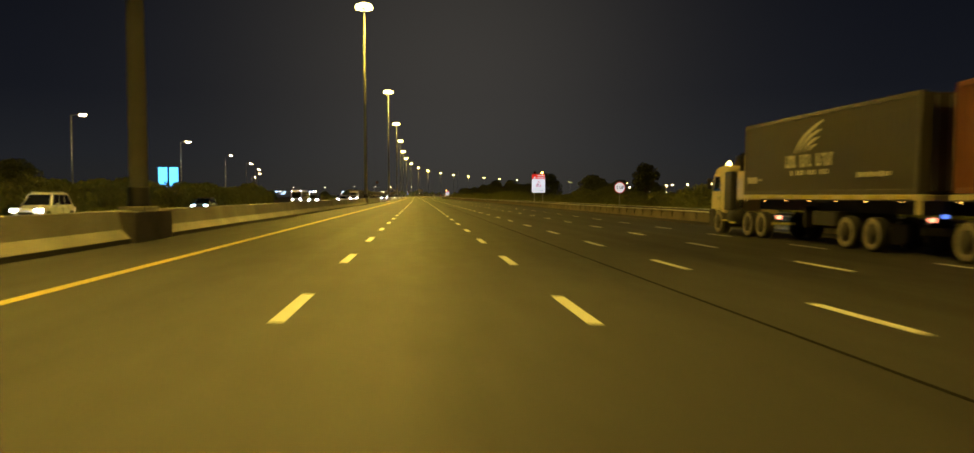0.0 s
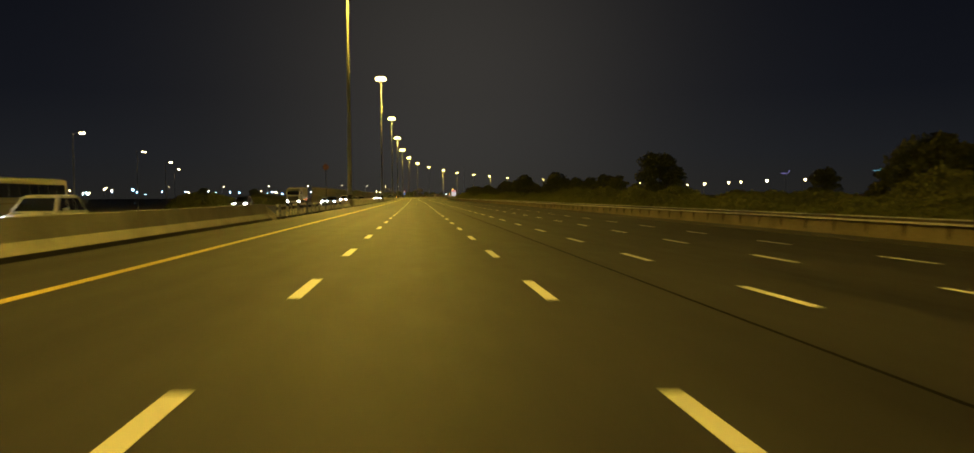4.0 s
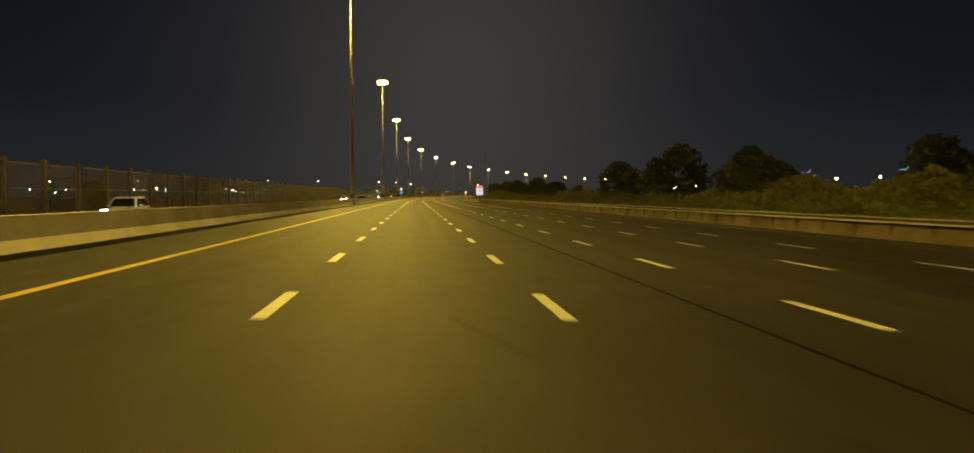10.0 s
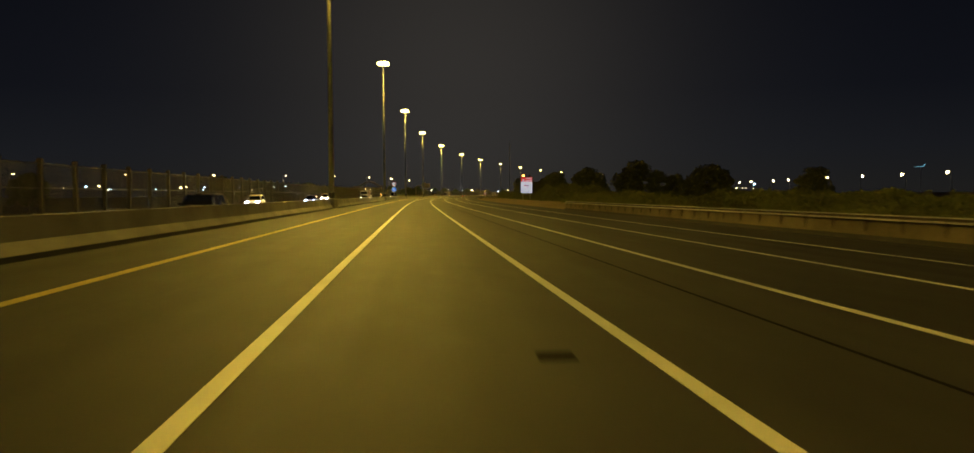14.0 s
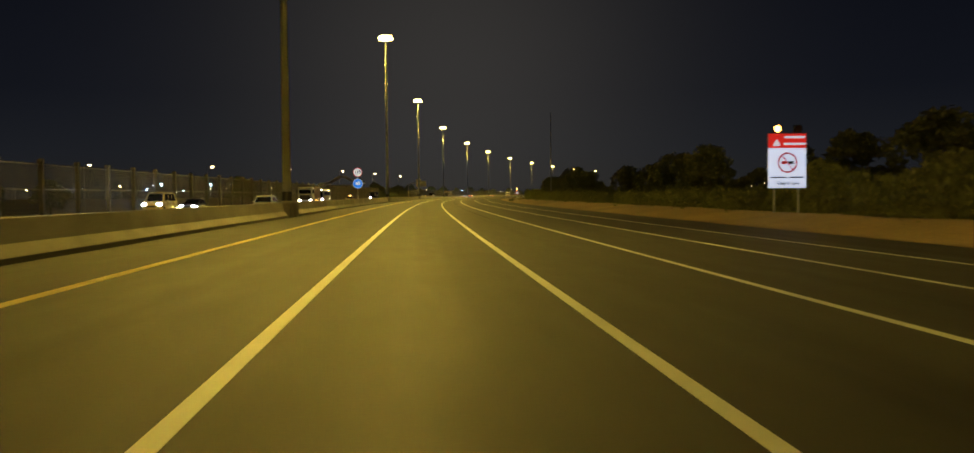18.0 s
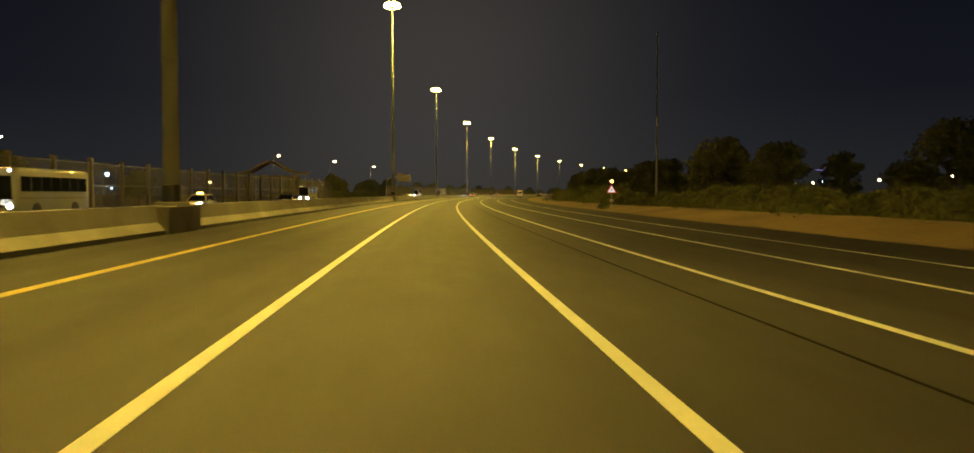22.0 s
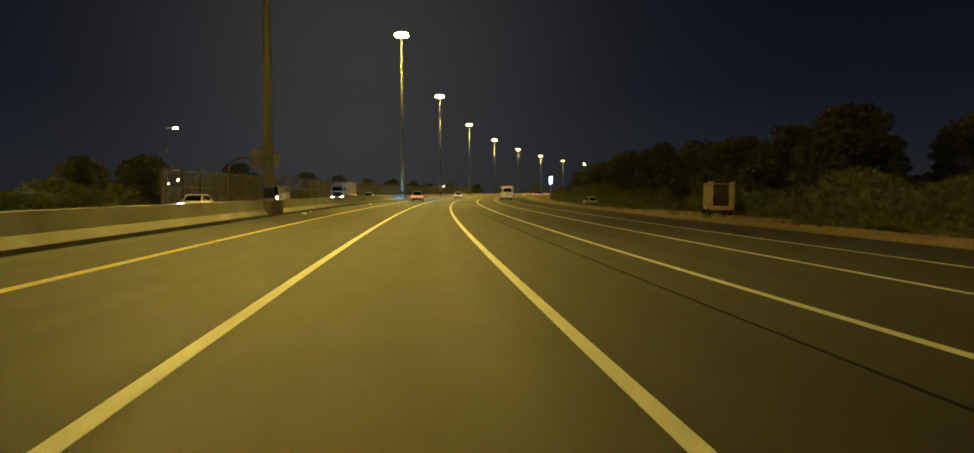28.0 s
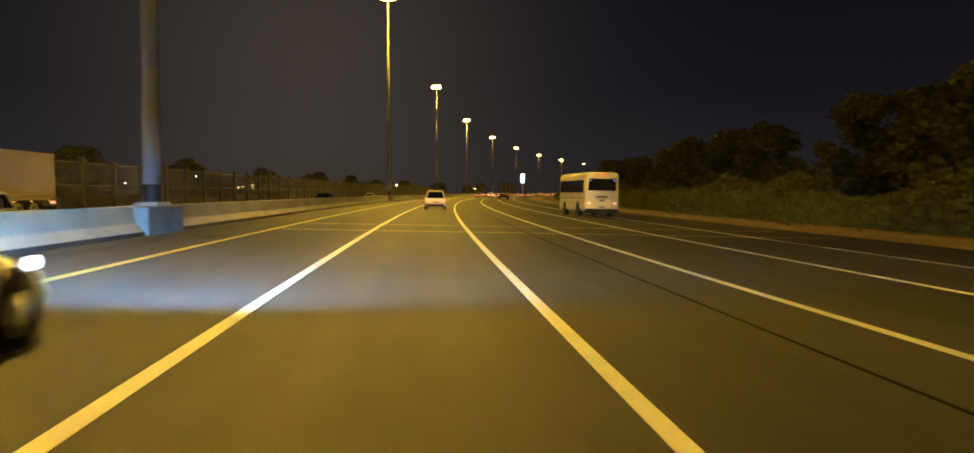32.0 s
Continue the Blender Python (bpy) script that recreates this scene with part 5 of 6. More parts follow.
        part("wind_deflector", slab("wind_deflector", [(-0.9, cy + 0.1, 3.1), (0.9, cy + 0.1, 3.1), (0.9, cy - 0.25, 3.55), (-0.9, cy - 0.25, 3.55)], (0, -1, -0.4), 0.05, TRUCK_CREAM), e)
        part("lower_skirt", box_mesh("lower_skirt", (2.50, 0.66, 0.84), (0, cy + 1.76, 0.70), BLACK_PLASTIC, 0.04), e, "dark lower front bumper")
        part("door_handle", box_mesh("door_handle", (0.03, 0.06, 0.16), (-1.205, cy + 1.05, 1.62), SIGN_BLACK, 0.01), e)
    return e


UNLIT_RED = material("unlit_red", (0.16, 0.02, 0.02), 0.3)
WHITE_PAINT = paint("white_car_paint", (0.82, 0.82, 0.81))
SILVER_PAINT = paint("silver_car_paint", (0.45, 0.46, 0.48))
DARK_PAINT = paint("dark_car_paint", (0.05, 0.05, 0.06))
TAXI_PAINT = paint("taxi_cream_paint", (0.66, 0.55, 0.25))
BUS_CREAM = paint("bus_cream_paint", (0.80, 0.75, 0.62), 0.35)
# Darkened paint stands in for the backlit fronts of oncoming buses and lorries.
BACKLIT_WHITE = paint("backlit_white_paint", (0.30, 0.30, 0.29), 0.45)
BACKLIT_CREAM = paint("backlit_cream_paint", (0.36, 0.31, 0.20), 0.45)
BEIGE_BOX = material("beige_box", (0.38, 0.31, 0.18), 0.6, 0, 0.15, 0.6, 15, 0.1)

ROLL = math.degrees(FALL)


def parked(s, l, turn=0.0):
    return stand(s, l, None, turn) @ (pose(0, 0, 0, 0, ROLL, 0) if l > -8 else Matrix())


# own direction
lorry(parked(-104.9, 14.85), "cream lorry with a long dark brown container in the outer lane", CONTAINER_BROWN, "dark brown corrugated container with pale lettering", 12.35, True, deck=1.62, tall=2.9)
lorry(parked(-118.5, 14.85), "trailer with a rust-orange container close behind the cream lorry", CONTAINER_RUST, "rust-orange corrugated container", 12.3, deck=1.62, tall=2.9, cab=False)
car(parked(970.3, 0.12), WHITE_PAINT, "white estate car with bright tail lights and roof rails", "car", 4.7, 1.86, 1.70, 0.25, 0.03, None, TAIL_WARM, extra=roof_rails)
bus(parked(957.2, 11.6, 3), "cream coach with a wide dark rear window and lit tail lights", 9.2, 2.45, 3.15, colour=BUS_CREAM)
car(parked(909.0, 24.4, 10), WHITE_PAINT, "white hatchback with dark windows stopped on the sandy verge", "car", 3.9, 1.78, 1.48, 0.27, 0.0, None, UNLIT_RED)
car(parked(903.05, -4.15), WHITE_PAINT, "white saloon with blue-white headlights in the inner lane", "car", 4.5, 1.84, 1.66, 0.28, 0.14, HEAD_SIDE, None, lamp=(0.05, 0.10, 0.13), lamp_at=(0.87, 0.36, 0.20))
beam = bpy.data.lights.new("headlight_beam", "SPOT")
beam.energy, beam.color, beam.spot_size, beam.spot_blend, beam.shadow_soft_size = 24000, (0.11, 0.45, 1.0), radians(140), 1.0, 0.08
for x in (-0.62, 0.62):
    lo = new("headlight_beam", beam)
    lo.matrix_basis = parked(903.05, -4.15) @ pose(x, 2.02, 0.80, 85 if x < 0 else 80, 0, 26 if x < 0 else -4) @ Matrix.Diagonal((1, 0.11, 1, 1))
for i, (s, l, col, tall) in enumerate(((1178.2, 0.1, SILVER_PAINT, 1.5), (1187.4, 3.7, WHITE_PAINT, 1.7), (1212.6, 0.2, DARK_PAINT, 1.5), (1158.4, 7.2, WHITE_PAINT, 1.5), (1240.8, 14.4, DARK_PAINT, 1.6), (1262.4, 10.9, SILVER_PAINT, 1.5),
                                       (1245.1, 7.3, TAXI_PAINT, 1.5), (1291.5, 14.6, WHITE_PAINT, 1.7), (1331.8, 7.4, SILVER_PAINT, 1.5), (1398.4, 11.0, WHITE_PAINT, 1.5), (1429.9, 14.5, DARK_PAINT, 1.5), (1461.8, 3.7, WHITE_PAINT, 1.8),
                                       (1482.0, 10.9, SILVER_PAINT, 1.5), (1500.6, 14.5, WHITE_PAINT, 1.6), (1531.3, 7.3, DARK_PAINT, 1.5), (1516.2, 3.7, WHITE_PAINT, 1.6), (1394.0, 14.6, TAXI_PAINT, 1.5))):
    car(parked(s, l), col, ("white" if col is WHITE_PAINT else "silver" if col is SILVER_PAINT else "dark" if col is DARK_PAINT else "cream") + " car with lit tail lights far down the road", "car", 4.5, 1.82, tall, 0.26, 0.08, None, BRAKE_GLOW if i % 3 else TAIL_GLOW, group="cars queuing far ahead")
lorry(parked(1098.0, 10.2), "dark box lorry with red tail lights far ahead", material("dark_box", (0.04, 0.04, 0.04), 0.6), "dark box", 8.0)

# open-backed lorry standing on the verge, its tall rear doors folded back
STAKE = material("weathered_cream_paint", (0.46, 0.38, 0.20), 0.65, 0, 0.25, 0.9, 14.0, 0.2)
LOAD = material("load_brown", (0.07, 0.05, 0.035), 0.8, 0, 0.4, 2.0, 20.0, 0.4)
e = thing("flatbed_lorry", parked(857.5, 30.6, -12) @ Matrix.Diagonal((1.12, 1, 1.08, 1)), "tall open-backed cream lorry with a dark load on the sandy verge", "lorry")
part("deck", box_mesh("deck", (2.4, 5.4, 0.18), (0, 2.7, 0.98), STAKE, 0.02), e)
# Front wall and load are dark, putting the interior's shade into colour.
part("front_wall", box_mesh("front_wall", (2.4, 0.10, 2.3), (0, 5.3, 2.2), CHASSIS, 0.02), e)
part("roof_bar", box_mesh("roof_bar", (2.3, 0.10, 0.10), (0, 2.6, 3.28), STAKE, 0.02), e)
for sg in (-1, 1):
    wall = part("side_wall", box_mesh("side_wall", (0.06, 5.3, 2.25), (sg * 1.19, 2.7, 2.2), STAKE, 0.02), e, "tall cream side wall")
    for y in (0.9, 1.8, 2.7, 3.6, 4.5):
        part("stake", box_mesh("stake", (0.05, 0.10, 2.25), (sg * 1.24, y, 2.2), STAKE, 0.01), wall)
    d = part("rear_door", box_mesh("rear_door", (0.46, 0.06, 2.45), (sg * 0.97, -0.02, 2.25), STAKE, 0.02), e, "narrow cream door panel")
    for z in (1.3, 2.2, 3.1):
        part("hinge", box_mesh("hinge", (0.22, 0.05, 0.07), (sg * 1.08, -0.07, z), CHASSIS, 0.01), d)
    part("corner_post", box_mesh("corner_post", (0.12, 0.14, 2.6), (sg * 1.17, 0.06, 2.3), STAKE, 0.02), e)
    for y in (1.15, 6.3):
        wheel_parts(e, sg * 0.98, y, 0.45, 0.34, sg)
    part("mud_flap", box_mesh("mud_flap", (0.5, 0.03, 0.55), (sg * 0.9, 0.45, 0.5), RUBBER, 0.01), e)
    part("tail_light", box_mesh("tail_light", (0.25, 0.05, 0.12), (sg * 0.85, -0.09, 0.60), material("unlit_red", (0.25, 0.02, 0.02), 0.3), 0.02), e, "unlit red tail light")
for i, (x, y, w, h) in enumerate(((-0.42, 1.3, 0.7, 1.5), (0.38, 1.0, 0.75, 1.15), (0.0, 2.4, 1.6, 1.9), (-0.2, 3.8, 1.8, 1.5), (0.30, 0.55, 0.5, 0.5))):
    part("crate", box_mesh("crate", (w, 0.7, h), (x, y, 1.08 + h / 2), LOAD, 0.04), e)
for z in (1.55, 1.95, 2.35):
    part("slat", box_mesh("slat", (1.5, 0.05, 0.09), (0, 0.12, z), LOAD, 0.01), e, "dark cross slat")
part("tailboard", box_mesh("tailboard", (2.3, 0.07, 0.26), (0, -0.06, 0.82), STAKE, 0.02), e, "cream tailboard")
part("bumper", box_mesh("bumper", (2.2, 0.12, 0.16), (0, 0.02, 0.48), CHASSIS, 0.03), e)
for x in (-0.42, 0.42):
    part("chassis_rail", box_mesh("chassis_rail", (0.12, 7.0, 0.22), (x, 3.6, 0.76), CHASSIS, 0.02), e)
part("cab", loft("cab", [rounded(5.55, 1.08, 0.6, 2.35, 0.2, 0.1), rounded(6.5, 1.1, 0.6, 2.4, 0.2, 0.12), rounded(7.2, 1.06, 0.55, 1.6, 0.2, 0.05)], WHITE_PAINT, True), e)

# opposite direction, facing the camera
opp = "opposite traffic"
for s, l, col, label, L, H, gl, ex in (
        (-75.2, -22.8, WHITE_PAINT, "white off-road car with lit headlights on the opposite carriageway", 4.8, 1.85, HEAD_GLOW, roof_rails),
        (-32.9, -24.2, DARK_PAINT, "dark car with blue-white headlights on the opposite carriageway", 4.6, 1.5, HEAD_BLUE, None),
        (26.5, -19.5, DARK_PAINT, "tall dark car with dazzling headlights on the opposite carriageway", 4.8, 1.9, HEAD_GLOW, None),
        (35.5, -15.0, SILVER_PAINT, "silver car with dazzling blue-white headlights on the opposite carriageway", 4.6, 1.55, HEAD_BLUE, None),
        (106.5, -22.0, DARK_PAINT, "dark estate car with lit headlights on the opposite carriageway", 4.6, 1.75, HEAD_GLOW, None),
        (147.3, -15.0, DARK_PAINT, "dark car with one bright pair of headlights on the opposite carriageway", 4.6, 1.5, HEAD_BLUE, None),
        (172.0, -18.6, SILVER_PAINT, "silver saloon with lit headlights on the opposite carriageway", 4.6, 1.45, HEAD_GLOW, None),
        (205.4, -17.8, TAXI_PAINT, "cream off-road car with lit headlights on the opposite carriageway", 4.9, 1.85, HEAD_GLOW, roof_rails),
        (225.4, -14.8, DARK_PAINT, "dark car with blue headlights on the opposite carriageway", 4.5, 1.5, HEAD_BLUE, None),
        (252.1, -18.4, SILVER_PAINT, "silver hatchback with lit headlights on the opposite carriageway", 4.2, 1.5, HEAD_GLOW, None),
        (375.2, -11.6, DARK_PAINT, "dark saloon with bright blue headlights close to the median", 4.6, 1.5, HEAD_BLUE, None),
        (437.2, -21.0, WHITE_PAINT, "white car with bright headlights on the opposite carriageway", 4.6, 1.65, HEAD_GLOW, None),
        (481.2, -20.0, DARK_PAINT, "dark hatchback with blue headlights on the opposite carriageway", 4.4, 1.5, HEAD_BLUE, None),
        (542.8, -25.4, TAXI_PAINT, "cream van with lit headlights on the opposite carriageway", 5.0, 2.1, HEAD_GLOW, None),
        (555.1, -25.8, DARK_PAINT, "dark car behind the cream van on the opposite carriageway", 4.5, 1.5, HEAD_GLOW, None),
        (541.3, -15.2, SILVER_PAINT, "silver car with dazzling blue headlights on the opposite carriageway", 4.6, 1.5, HEAD_BLUE, None),
        (663.8, -21.8, TAXI_PAINT, "cream taxi with a lit roof light on the opposite carriageway", 4.8, 1.5, HEAD_GLOW, taxi_sign),
        (684.7, -18.2, DARK_PAINT, "dark saloon with dim headlights on the opposite carriageway", 4.6, 1.45, HEAD_GLOW, None),
        (845.8, -20.9, WHITE_PAINT, "white saloon with one glaring headlight on the opposite carriageway", 4.7, 1.45, HEAD_GLOW, None),
        (924.9, -15.0, SILVER_PAINT, "silver hatchback with lit headlights near the median", 4.3, 1.5, HEAD_GLOW, None),
        (1000.2, -14.8, DARK_PAINT, "dark car with bright white headlights near the median", 4.6, 1.5, HEAD_GLOW, None),
        (1069.8, -18.4, WHITE_PAINT, "white car with lit headlights far off near the median", 4.6, 1.5, HEAD_GLOW, None)):
    car(parked(s, l, 180), col, label, "car", L, 1.84, H, 0.26 if H < 2 else 0.16, 0.08 if H < 2 else 0.02, gl, UNLIT_RED, group=opp, extra=ex, lamp=(0.36, 0.26, 0.17), lamp_at=(0.72, 0.15, 0.24), nose=0.10)
bus(parked(57.7, -26.6, 180), "white coach with a lit front beside other traffic", 10.5, 2.45, 3.0, colour=BACKLIT_WHITE, front_lights=True)
bus(parked(640.0, -24.6, 180), "cream coach with marker lights on the opposite carriageway", 9.5, 2.45, 3.1, colour=BACKLIT_WHITE, front_lights=True)
bus(parked(893.4, -24.2, 180), "dull yellow minibus with lit roof lights on the opposite carriageway", 7.0, 2.1, 2.6, colour=paint("dull_yellow_paint", (0.36, 0.27, 0.11), 0.45), front_lights=True)
lorry(parked(156.0, -21.6, 180), "grey lorry with glaring headlights on the opposite carriageway", BACKLIT_WHITE, "white box in darkened paint", 7.0, cab_colour=BACKLIT_WHITE, deck=1.2, tall=1.9)
lorry(parked(612.3, -21.6, 180), "small lorry with a reddish box on the opposite carriageway", material("reddish_box", (0.26, 0.19, 0.16), 0.6, 0, 0.2, 0.6, 12, 0.1), "dusty reddish box", 6.0, cab_colour=SILVER_PAINT, deck=1.0, tall=1.95)
bus(parked(726.5, -24.0, 180), "pale minibus with lit headlights on the opposite carriageway", 6.4, 2.0, 2.45, colour=BACKLIT_CREAM, front_lights=True)
lorry(parked(942.5, -21.3, 180), "tan box lorry with marker lights on the opposite carriageway", BEIGE_BOX, "tan corrugated box", 12.0, cab_colour=BACKLIT_CREAM, deck=1.2, tall=2.3)


# ---- trees and hedges ----
def leaves(rng, centres, per, size):
    """Small two-triangle leaves scattered round many clump centres."""
    verts, faces = [], []
    for c, r in centres:
        for _ in range(per):
            d = Vector((rng.gauss(0, 1), rng.gauss(0, 1), rng.gauss(0, 1)))
            d = d.normalized() * r * rng.uniform(0.35, 1.0) ** 0.6
            p = c + Vector((d.x, d.y, d.z * 0.75))
            a = Vector((rng.uniform(-1, 1), rng.uniform(-1, 1), rng.uniform(-0.7, 0.7))).normalized()
            b = a.cross(Vector((rng.uniform(-1, 1), rng.uniform(-1, 1), rng.uniform(-1, 1)))).normalized()
            k = size * rng.uniform(0.6, 1.35)
            i = len(verts)
            verts += [p - a * k, p + b * k * 0.55, p + a * k, p - b * k * 0.55]
            faces.append((i, i + 1, i + 2, i + 3))
    return verts, faces


def tree(seed, h, spread, label, clumps=58, per=95):
    rng = random.Random(seed)
    e = thing("tree", Matrix(), label, "tree")
    bm = bmesh.new()
    fork = h * 0.28
    lean = Vector((rng.uniform(-0.3, 0.3), rng.uniform(-0.3, 0.3), 0))
    add_tube(bm, (0, 0, -0.3), Vector((0, 0, fork)) + lean, 0.045 * h ** 0.8, 0.03 * h ** 0.8, 9)
    centres = []
    for i in range(7):
        a = i * 0.9 + rng.uniform(-0.3, 0.3)
        tip = Vector((math.cos(a) * spread * rng.uniform(0.35, 0.75), math.sin(a) * spread * rng.uniform(0.35, 0.75), h * rng.uniform(0.55, 0.88)))
        midp = Vector((0, 0, fork)) + lean + (tip - Vector((0, 0, fork))) * 0.5 + Vector((0, 0, h * 0.05))
        add_tube(bm, Vector((0, 0, fork * 0.93)) + lean, midp, 0.018 * h ** 0.8, 0.012 * h ** 0.8, 6)
        add_tube(bm, midp, tip, 0.012 * h ** 0.8, 0.004 * h ** 0.8, 5)
        centres.append((tip, spread * rng.uniform(0.22, 0.36)))
    part("trunk", bm_mesh("trunk", bm, BARK, True), e)
    while len(centres) < clumps:
        a, r, z = rng.uniform(0, 6.283), spread * math.sqrt(rng.uniform(0.02, 1)), rng.uniform(0.30, 1.0)
        env = math.sin(math.pi * min(0.97, 0.16 + 0.80 * z)) ** 0.6
        centres.append((Vector((math.cos(a) * r * env, math.sin(a) * r * env, h * z)), spread * rng.uniform(0.17, 0.34)))
    v, f = leaves(rng, centres, per, 0.20 + 0.011 * h)
    part("crown", mesh_from("crown", v, f, LEAF), e, "dense dark green crown")
    return e


kinds = [tree(1, 9.0, 4.4, "broad dark roadside tree behind the hedge"), tree(2, 11.0, 4.2, "tall dark roadside tree with an uneven crown"), tree(3, 7.2, 3.8, "low spreading dark tree behind the hedge"), tree(4, 12.5, 5.6, "large dark tree with a wide dense crown", 70, 100)]
used = set()
rt = random.Random(5)


def plant(k, s, l, scale):
    m = stand(s, l, lift(l) - 0.05 if abs(l) < 60 else -1.6, rt.uniform(0, 360)) @ Matrix.Scale(scale, 4)
    if k in used:
        copy_thing(kinds[k], m)
    else:
        kinds[k].matrix_basis = m
        used.add(k)


# right of the road: single trees at first, then a closing belt
for s, l, k, sc in ((-57, 44.2, 0, 0.83), (-10, 49.9, 2, 1.04), (23, 42.2, 1, 0.75), (43, 48.0, 0, 0.94), (63, 41.3, 2, 0.94), (88, 53.8, 0, 0.88), (112, 57.6, 1, 0.78), (143, 43.0, 3, 0.80), (154, 38.4, 1, 0.75), (179, 42.0, 1, 0.86),
                    (195, 42.2, 1, 0.83), (227, 45.1, 0, 0.99), (250, 44.2, 2, 1.25), (269, 48.0, 0, 1.04), (295, 42.2, 2, 1.09), (310, 45.1, 0, 0.94), (335, 44.2, 2, 1.14), (355, 40.3, 0, 0.94), (389, 48.0, 1, 0.83), (419, 44.2, 0, 0.99),
                    (446, 42.2, 2, 1.20), (467, 46.1, 3, 0.75), (493, 43.2, 0, 1.04), (522, 39.4, 0, 0.99), (539, 41.3, 1, 0.88), (558, 44.2, 3, 0.73), (576, 39.4, 0, 1.04), (598, 41.3, 3, 0.81), (621, 43.2, 1, 0.88), (658, 46.1, 0, 1.04),
                    (682, 39.4, 3, 0.75), (700, 38.4, 2, 1.14), (717, 41.3, 0, 0.94), (736, 39.4, 3, 0.78), (755, 38.4, 1, 0.83), (774, 42.2, 0, 1.09), (794, 40.3, 3, 0.75), (811, 38.4, 1, 1.01), (827, 42.2, 3, 1.01), (847, 39.4, 3, 1.06),
                    (863, 40.3, 0, 1.29), (882, 38.4, 1, 1.10), (900, 41.3, 3, 1.06), (917, 38.4, 3, 1.12), (935, 40.3, 1, 1.23), (953, 38.4, 3, 1.14), (971, 41.3, 3, 1.18), (991, 38.4, 1, 1.25), (1010, 40.3, 3, 1.12), (1030, 39.4, 0, 1.46),
                    (1048, 41.3, 3, 1.06), (1069, 39.4, 1, 1.18), (1089, 40.3, 3, 1.06), (1111, 38.4, 0, 1.40), (1134, 40.3, 3, 1.01), (1158, 39.4, 1, 1.12), (1184, 40.3, 3, 1.01), (1215, 40.3, 0, 1.34), (1248, 41.3, 3, 1.01), (1287, 40.3, 1, 1.12), (1329, 42.2, 3, 1.01), (1372, 42.2, 0, 1.34)):
    plant(k, s, l, sc * (1.14 if 490 < s < 780 else 1.25 if 315 < s < 400 else 0.72 if 400 <= s <= 490 else 1.0))
# a second row closes the belt
gap_rng = random.Random(33)
for i in range(46):
    s = 500 + i * 19.5 + gap_rng.uniform(-6, 6)
    plant(gap_rng.choice((0, 1, 2, 3)), s, gap_rng.uniform(45, 56), gap_rng.uniform(0.75, 1.0) * (1.25 if s > 800 else 1.0))
for i in range(30):
    s = 905 + i * 19 + gap_rng.uniform(-6, 6)
    plant(gap_rng.choice((0, 2, 3)), s, -gap_rng.uniform(44, 60), gap_rng.uniform(0.55, 0.85))
# left, beyond the fence
for s, l, k, sc in ((-74, -44.5, 0, 0.62), (-30, -46.4, 2, 0.80), (286, -72.0, 0, 0.80), (400, -76.8, 3, 0.70), (476, -67.2, 0, 0.90),
                    (572, -59.5, 2, 1.00), (610, -67.2, 0, 0.80), (696, -57.6, 2, 1.00), (734, -55.7, 0, 0.80), (821, -49.9, 0, 0.85), (839, -42.2, 2, 1.00), (862, -38.4, 0, 0.75), (884, -40.3, 2, 0.90), (910, -49.9, 3, 0.62), (963, -48.0, 1, 0.80),
                    (996, -43.2, 3, 0.75), (1029, -42.2, 0, 0.95), (1067, -40.3, 3, 0.70), (1110, -41.3, 1, 0.80), (1158, -40.3, 0, 0.95), (1210, -42.2, 3, 0.70), (1267, -41.3, 0, 0.95), (1334, -38.4, 3, 0.75), (1410, -28.8, 3, 0.80), (1487, -23.0, 0, 1.10)):
    plant(k, s, l, sc)

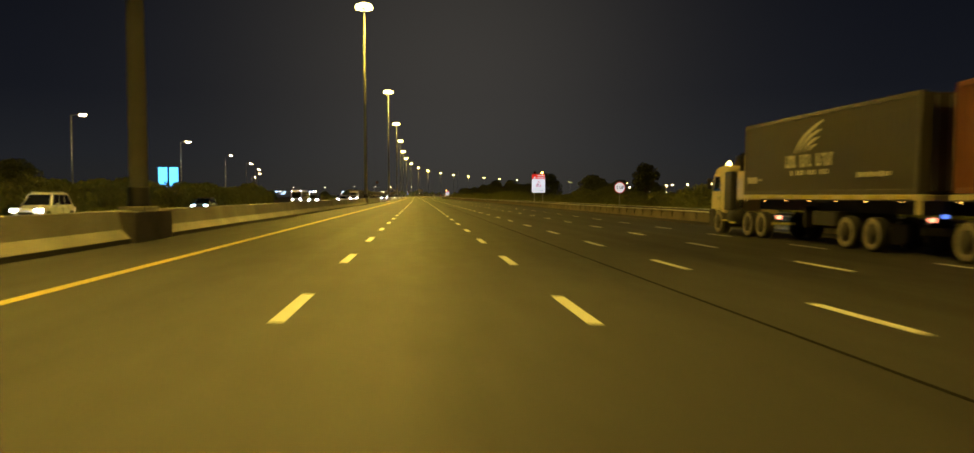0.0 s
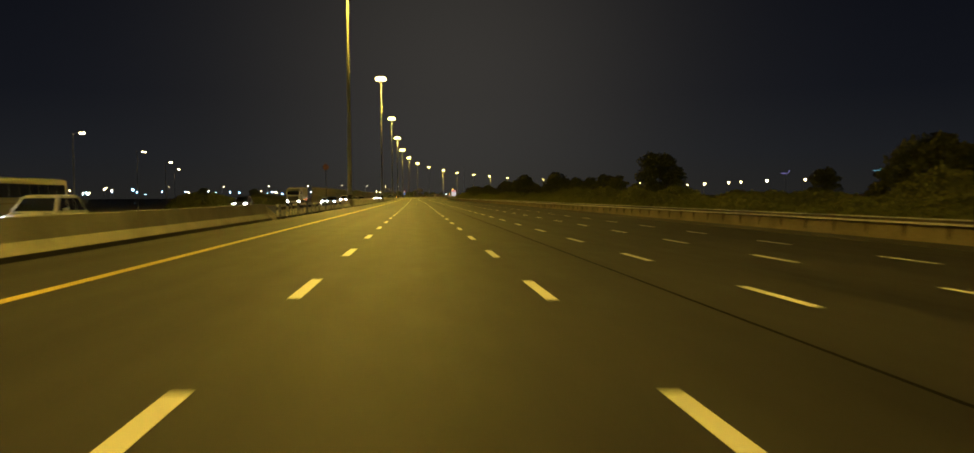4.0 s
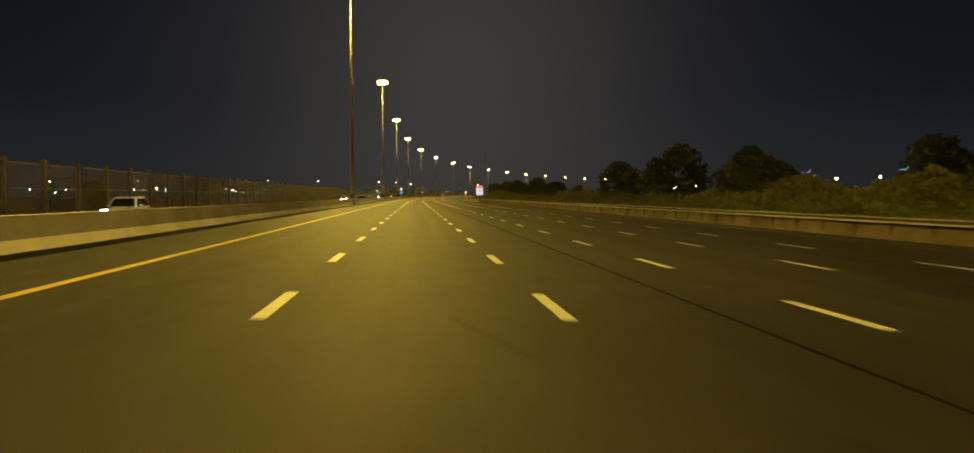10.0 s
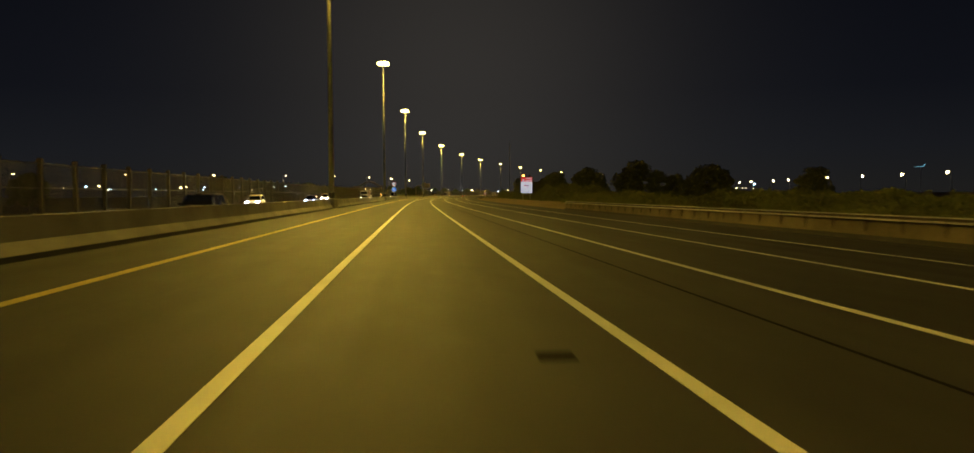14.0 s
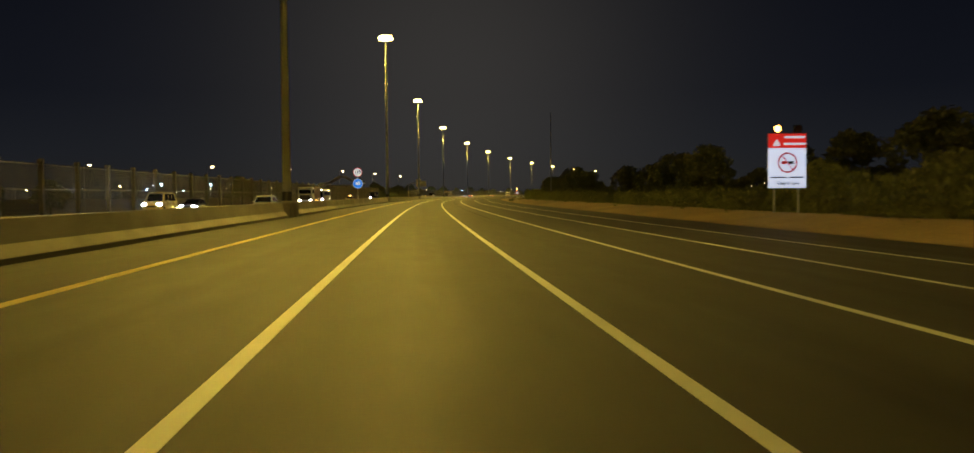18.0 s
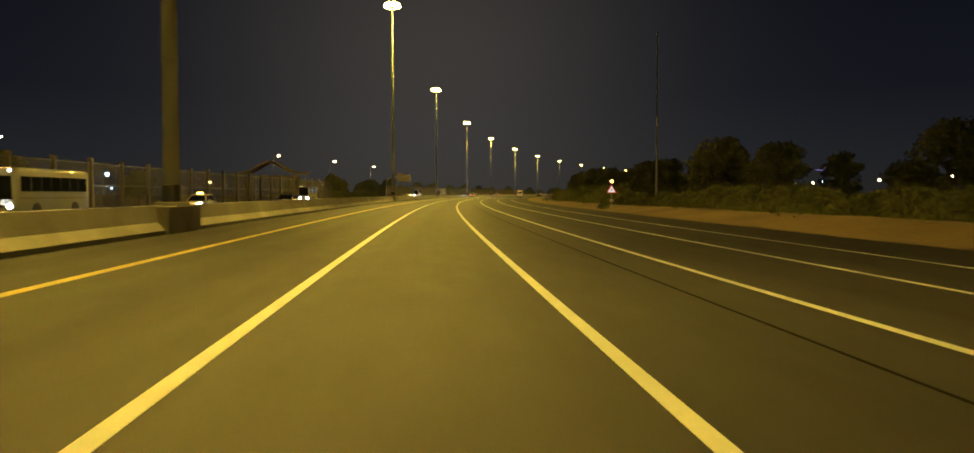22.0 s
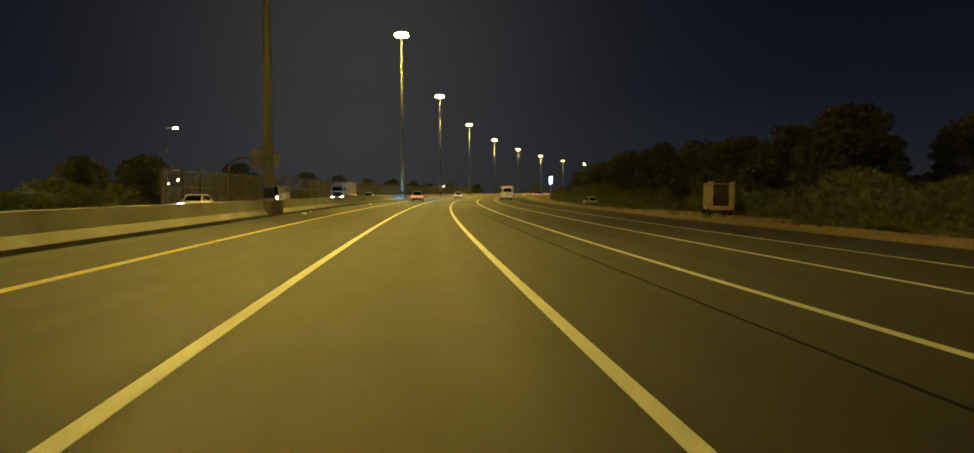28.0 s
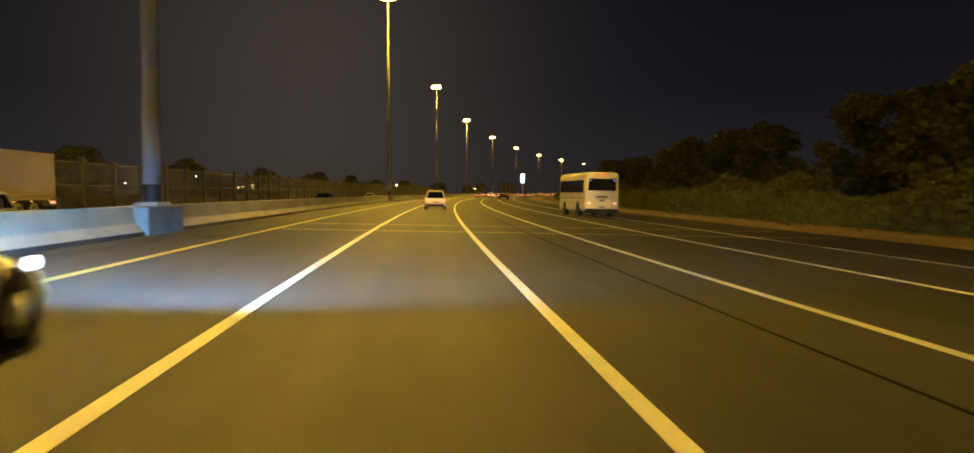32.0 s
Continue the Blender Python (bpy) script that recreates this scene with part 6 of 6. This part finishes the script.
# hedges: bumpy banks of dusty leaves
def hedge_mesh(seed, length, depth, height):
    """A long bank of leaves: a rough core under many small leaves, thickest on its skin."""
    rng = random.Random(seed)

    def top(x, y):
        lump = noise.noise(Vector((x * 0.35, y * 0.22, seed * 7.3))) * 0.30 + noise.noise(Vector((x * 1.1, y * 0.9, seed * 3.1))) * 0.13
        return height * (0.78 + lump) * (1 - 0.45 * min(1.0, 2 * abs(x) / depth) ** 3) * min(1.0, 0.15 + (length / 2 - abs(y)) / 2.2)

    v, f = [], []
    for i in range(15000):
        y = rng.uniform(-length / 2, length / 2)
        if i % 5 < 2:
            x = rng.choice((-1, 1)) * depth / 2 * (1 + noise.noise(Vector((y * 0.5, seed, 2.0))) * 0.16 - abs(rng.gauss(0, 0.06)))
            z = rng.uniform(0.02, 1.0) * top(x, y)
        else:
            x = rng.uniform(-depth / 2, depth / 2)
            z = top(x, y) * (1 - abs(rng.gauss(0, 0.12))) + rng.uniform(0, 0.12)
        p = Vector((x, y, max(0.05, z)))
        u = Vector((rng.uniform(-1, 1), rng.uniform(-1, 1), rng.uniform(-0.8, 0.8))).normalized()
        w = u.cross(Vector((rng.uniform(-1, 1), rng.uniform(-1, 1), rng.uniform(-1, 1)))).normalized()
        k = rng.uniform(0.09, 0.20)
        n = len(v)
        v += [p - u * k, p + w * k * 0.6, p + u * k, p - w * k * 0.6]
        f.append((n, n + 1, n + 2, n + 3))
    ny, nx = int(length / 0.8), 8
    b = len(v)
    for j in range(ny + 1):
        y = -length / 2 + j * length / ny
        for i in range(nx + 1):
            x = depth * 0.45 * (2 * i / nx - 1)
            v.append(Vector((x + rng.uniform(-0.15, 0.15), y + rng.uniform(-0.2, 0.2), 0.0 if i in (0, nx) else max(0.0, top(x, y) * 0.80 + rng.uniform(-0.18, 0.10)))))
    for j in range(ny):
        for i in range(nx):
            n = b + j * (nx + 1) + i
            f.append((n, n + 1, n + nx + 2, n + nx + 1))
    return mesh_from("hedge", v, f, LEAF_DUSTY)


hedge_kinds = [hedge_mesh(1, 22, 6.0, 2.9), hedge_mesh(2, 22, 6.5, 3.3), hedge_mesh(3, 22, 6.0, 2.5)]
rh = random.Random(9)
s = -150.0
while s < 1500:
    big = 1.12 if s > 800 else 1.0
    l = (28.6 if s < 430 else 30.2) + rh.uniform(-0.8, 0.8) + (7.0 if 830 < s < 880 else 0)
    if 700 < s < 710:    # an opening in the hedge beside the lamp pole
        s += 19.0
        continue
    ob = new("hedge", hedge_kinds[rh.randrange(3)])
    ob.matrix_basis = stand(s, l, lift(l) - 0.05, rh.choice((0, 180)) + rh.uniform(-3, 3)) @ Matrix.Diagonal((1, 1, big * (rh.uniform(0.98, 1.2) if s < 430 else rh.uniform(1.22, 1.45) if s < 800 else rh.uniform(1.0, 1.2)), 1))
    tagged(ob, "dusty olive hedge bank behind the verge", "hedge", "hedges along the road", "stuff")
    if s < 190:
        back = new("hedge", hedge_kinds[rh.randrange(3)])
        back.matrix_basis = stand(s + 8, l + 8.5, lift(l) - 0.1, rh.uniform(-5, 5)) @ Matrix.Diagonal((1.1, 1.15, rh.uniform(1.15, 1.45), 1))
        tagged(back, "tall dark scrub bank behind the hedge", "hedge", "hedges along the road", "stuff")
    s += 19.0
for s0 in (806, 824, 843, 860, -112, -93, -74, -55, -36, -17, 12, 34, 60, 150, 175, 205, 224):
    ob = new("hedge", hedge_kinds[rh.randrange(3)])
    ob.matrix_basis = stand(s0, -37.0 + rh.uniform(-1, 1), None, rh.uniform(-3, 3)) @ Matrix.Diagonal((1, 1, rh.uniform(1.5, 1.9) if s0 < 70 else rh.uniform(0.7, 1.05), 1))
    tagged(ob, "dark scrubby hedge beyond the opposite carriageway", "hedge", "hedges beyond the far lanes", "stuff")

# low scrub and stones on the open verge
scrub_rng = random.Random(21)
cl = [(at(s_, l_) + Vector((0, 0, 0.12 + max(0.0, berm_height(s_, l_)))), scrub_rng.uniform(0.18, 0.5)) for s_, l_ in ((scrub_rng.uniform(445, 1250), scrub_rng.uniform(21.5, 28)) for _ in range(420))]
v, f = leaves(scrub_rng, cl, 9, 0.12)
tagged(new("scrub", mesh_from("scrub", v, f, LEAF_DUSTY)), "low dry scrub tufts on the sandy verge", "scrub", kind="stuff")
# a small bush at the edge of the asphalt
bush_rng = random.Random(77)
v, f = leaves(bush_rng, [(Vector((bush_rng.uniform(-0.5, 0.5), bush_rng.uniform(-0.6, 0.6), bush_rng.uniform(0.15, 0.6))), bush_rng.uniform(0.2, 0.4)) for _ in range(16)], 45, 0.07)
bush = new("bush", mesh_from("bush", v, f, LEAF))
bush.matrix_basis = stand(682.6, 19.0, lift(19.0) + max(0.0, berm_height(682.6, 19.0)))
tagged(bush, "small dark bush at the edge of the asphalt", "bush")
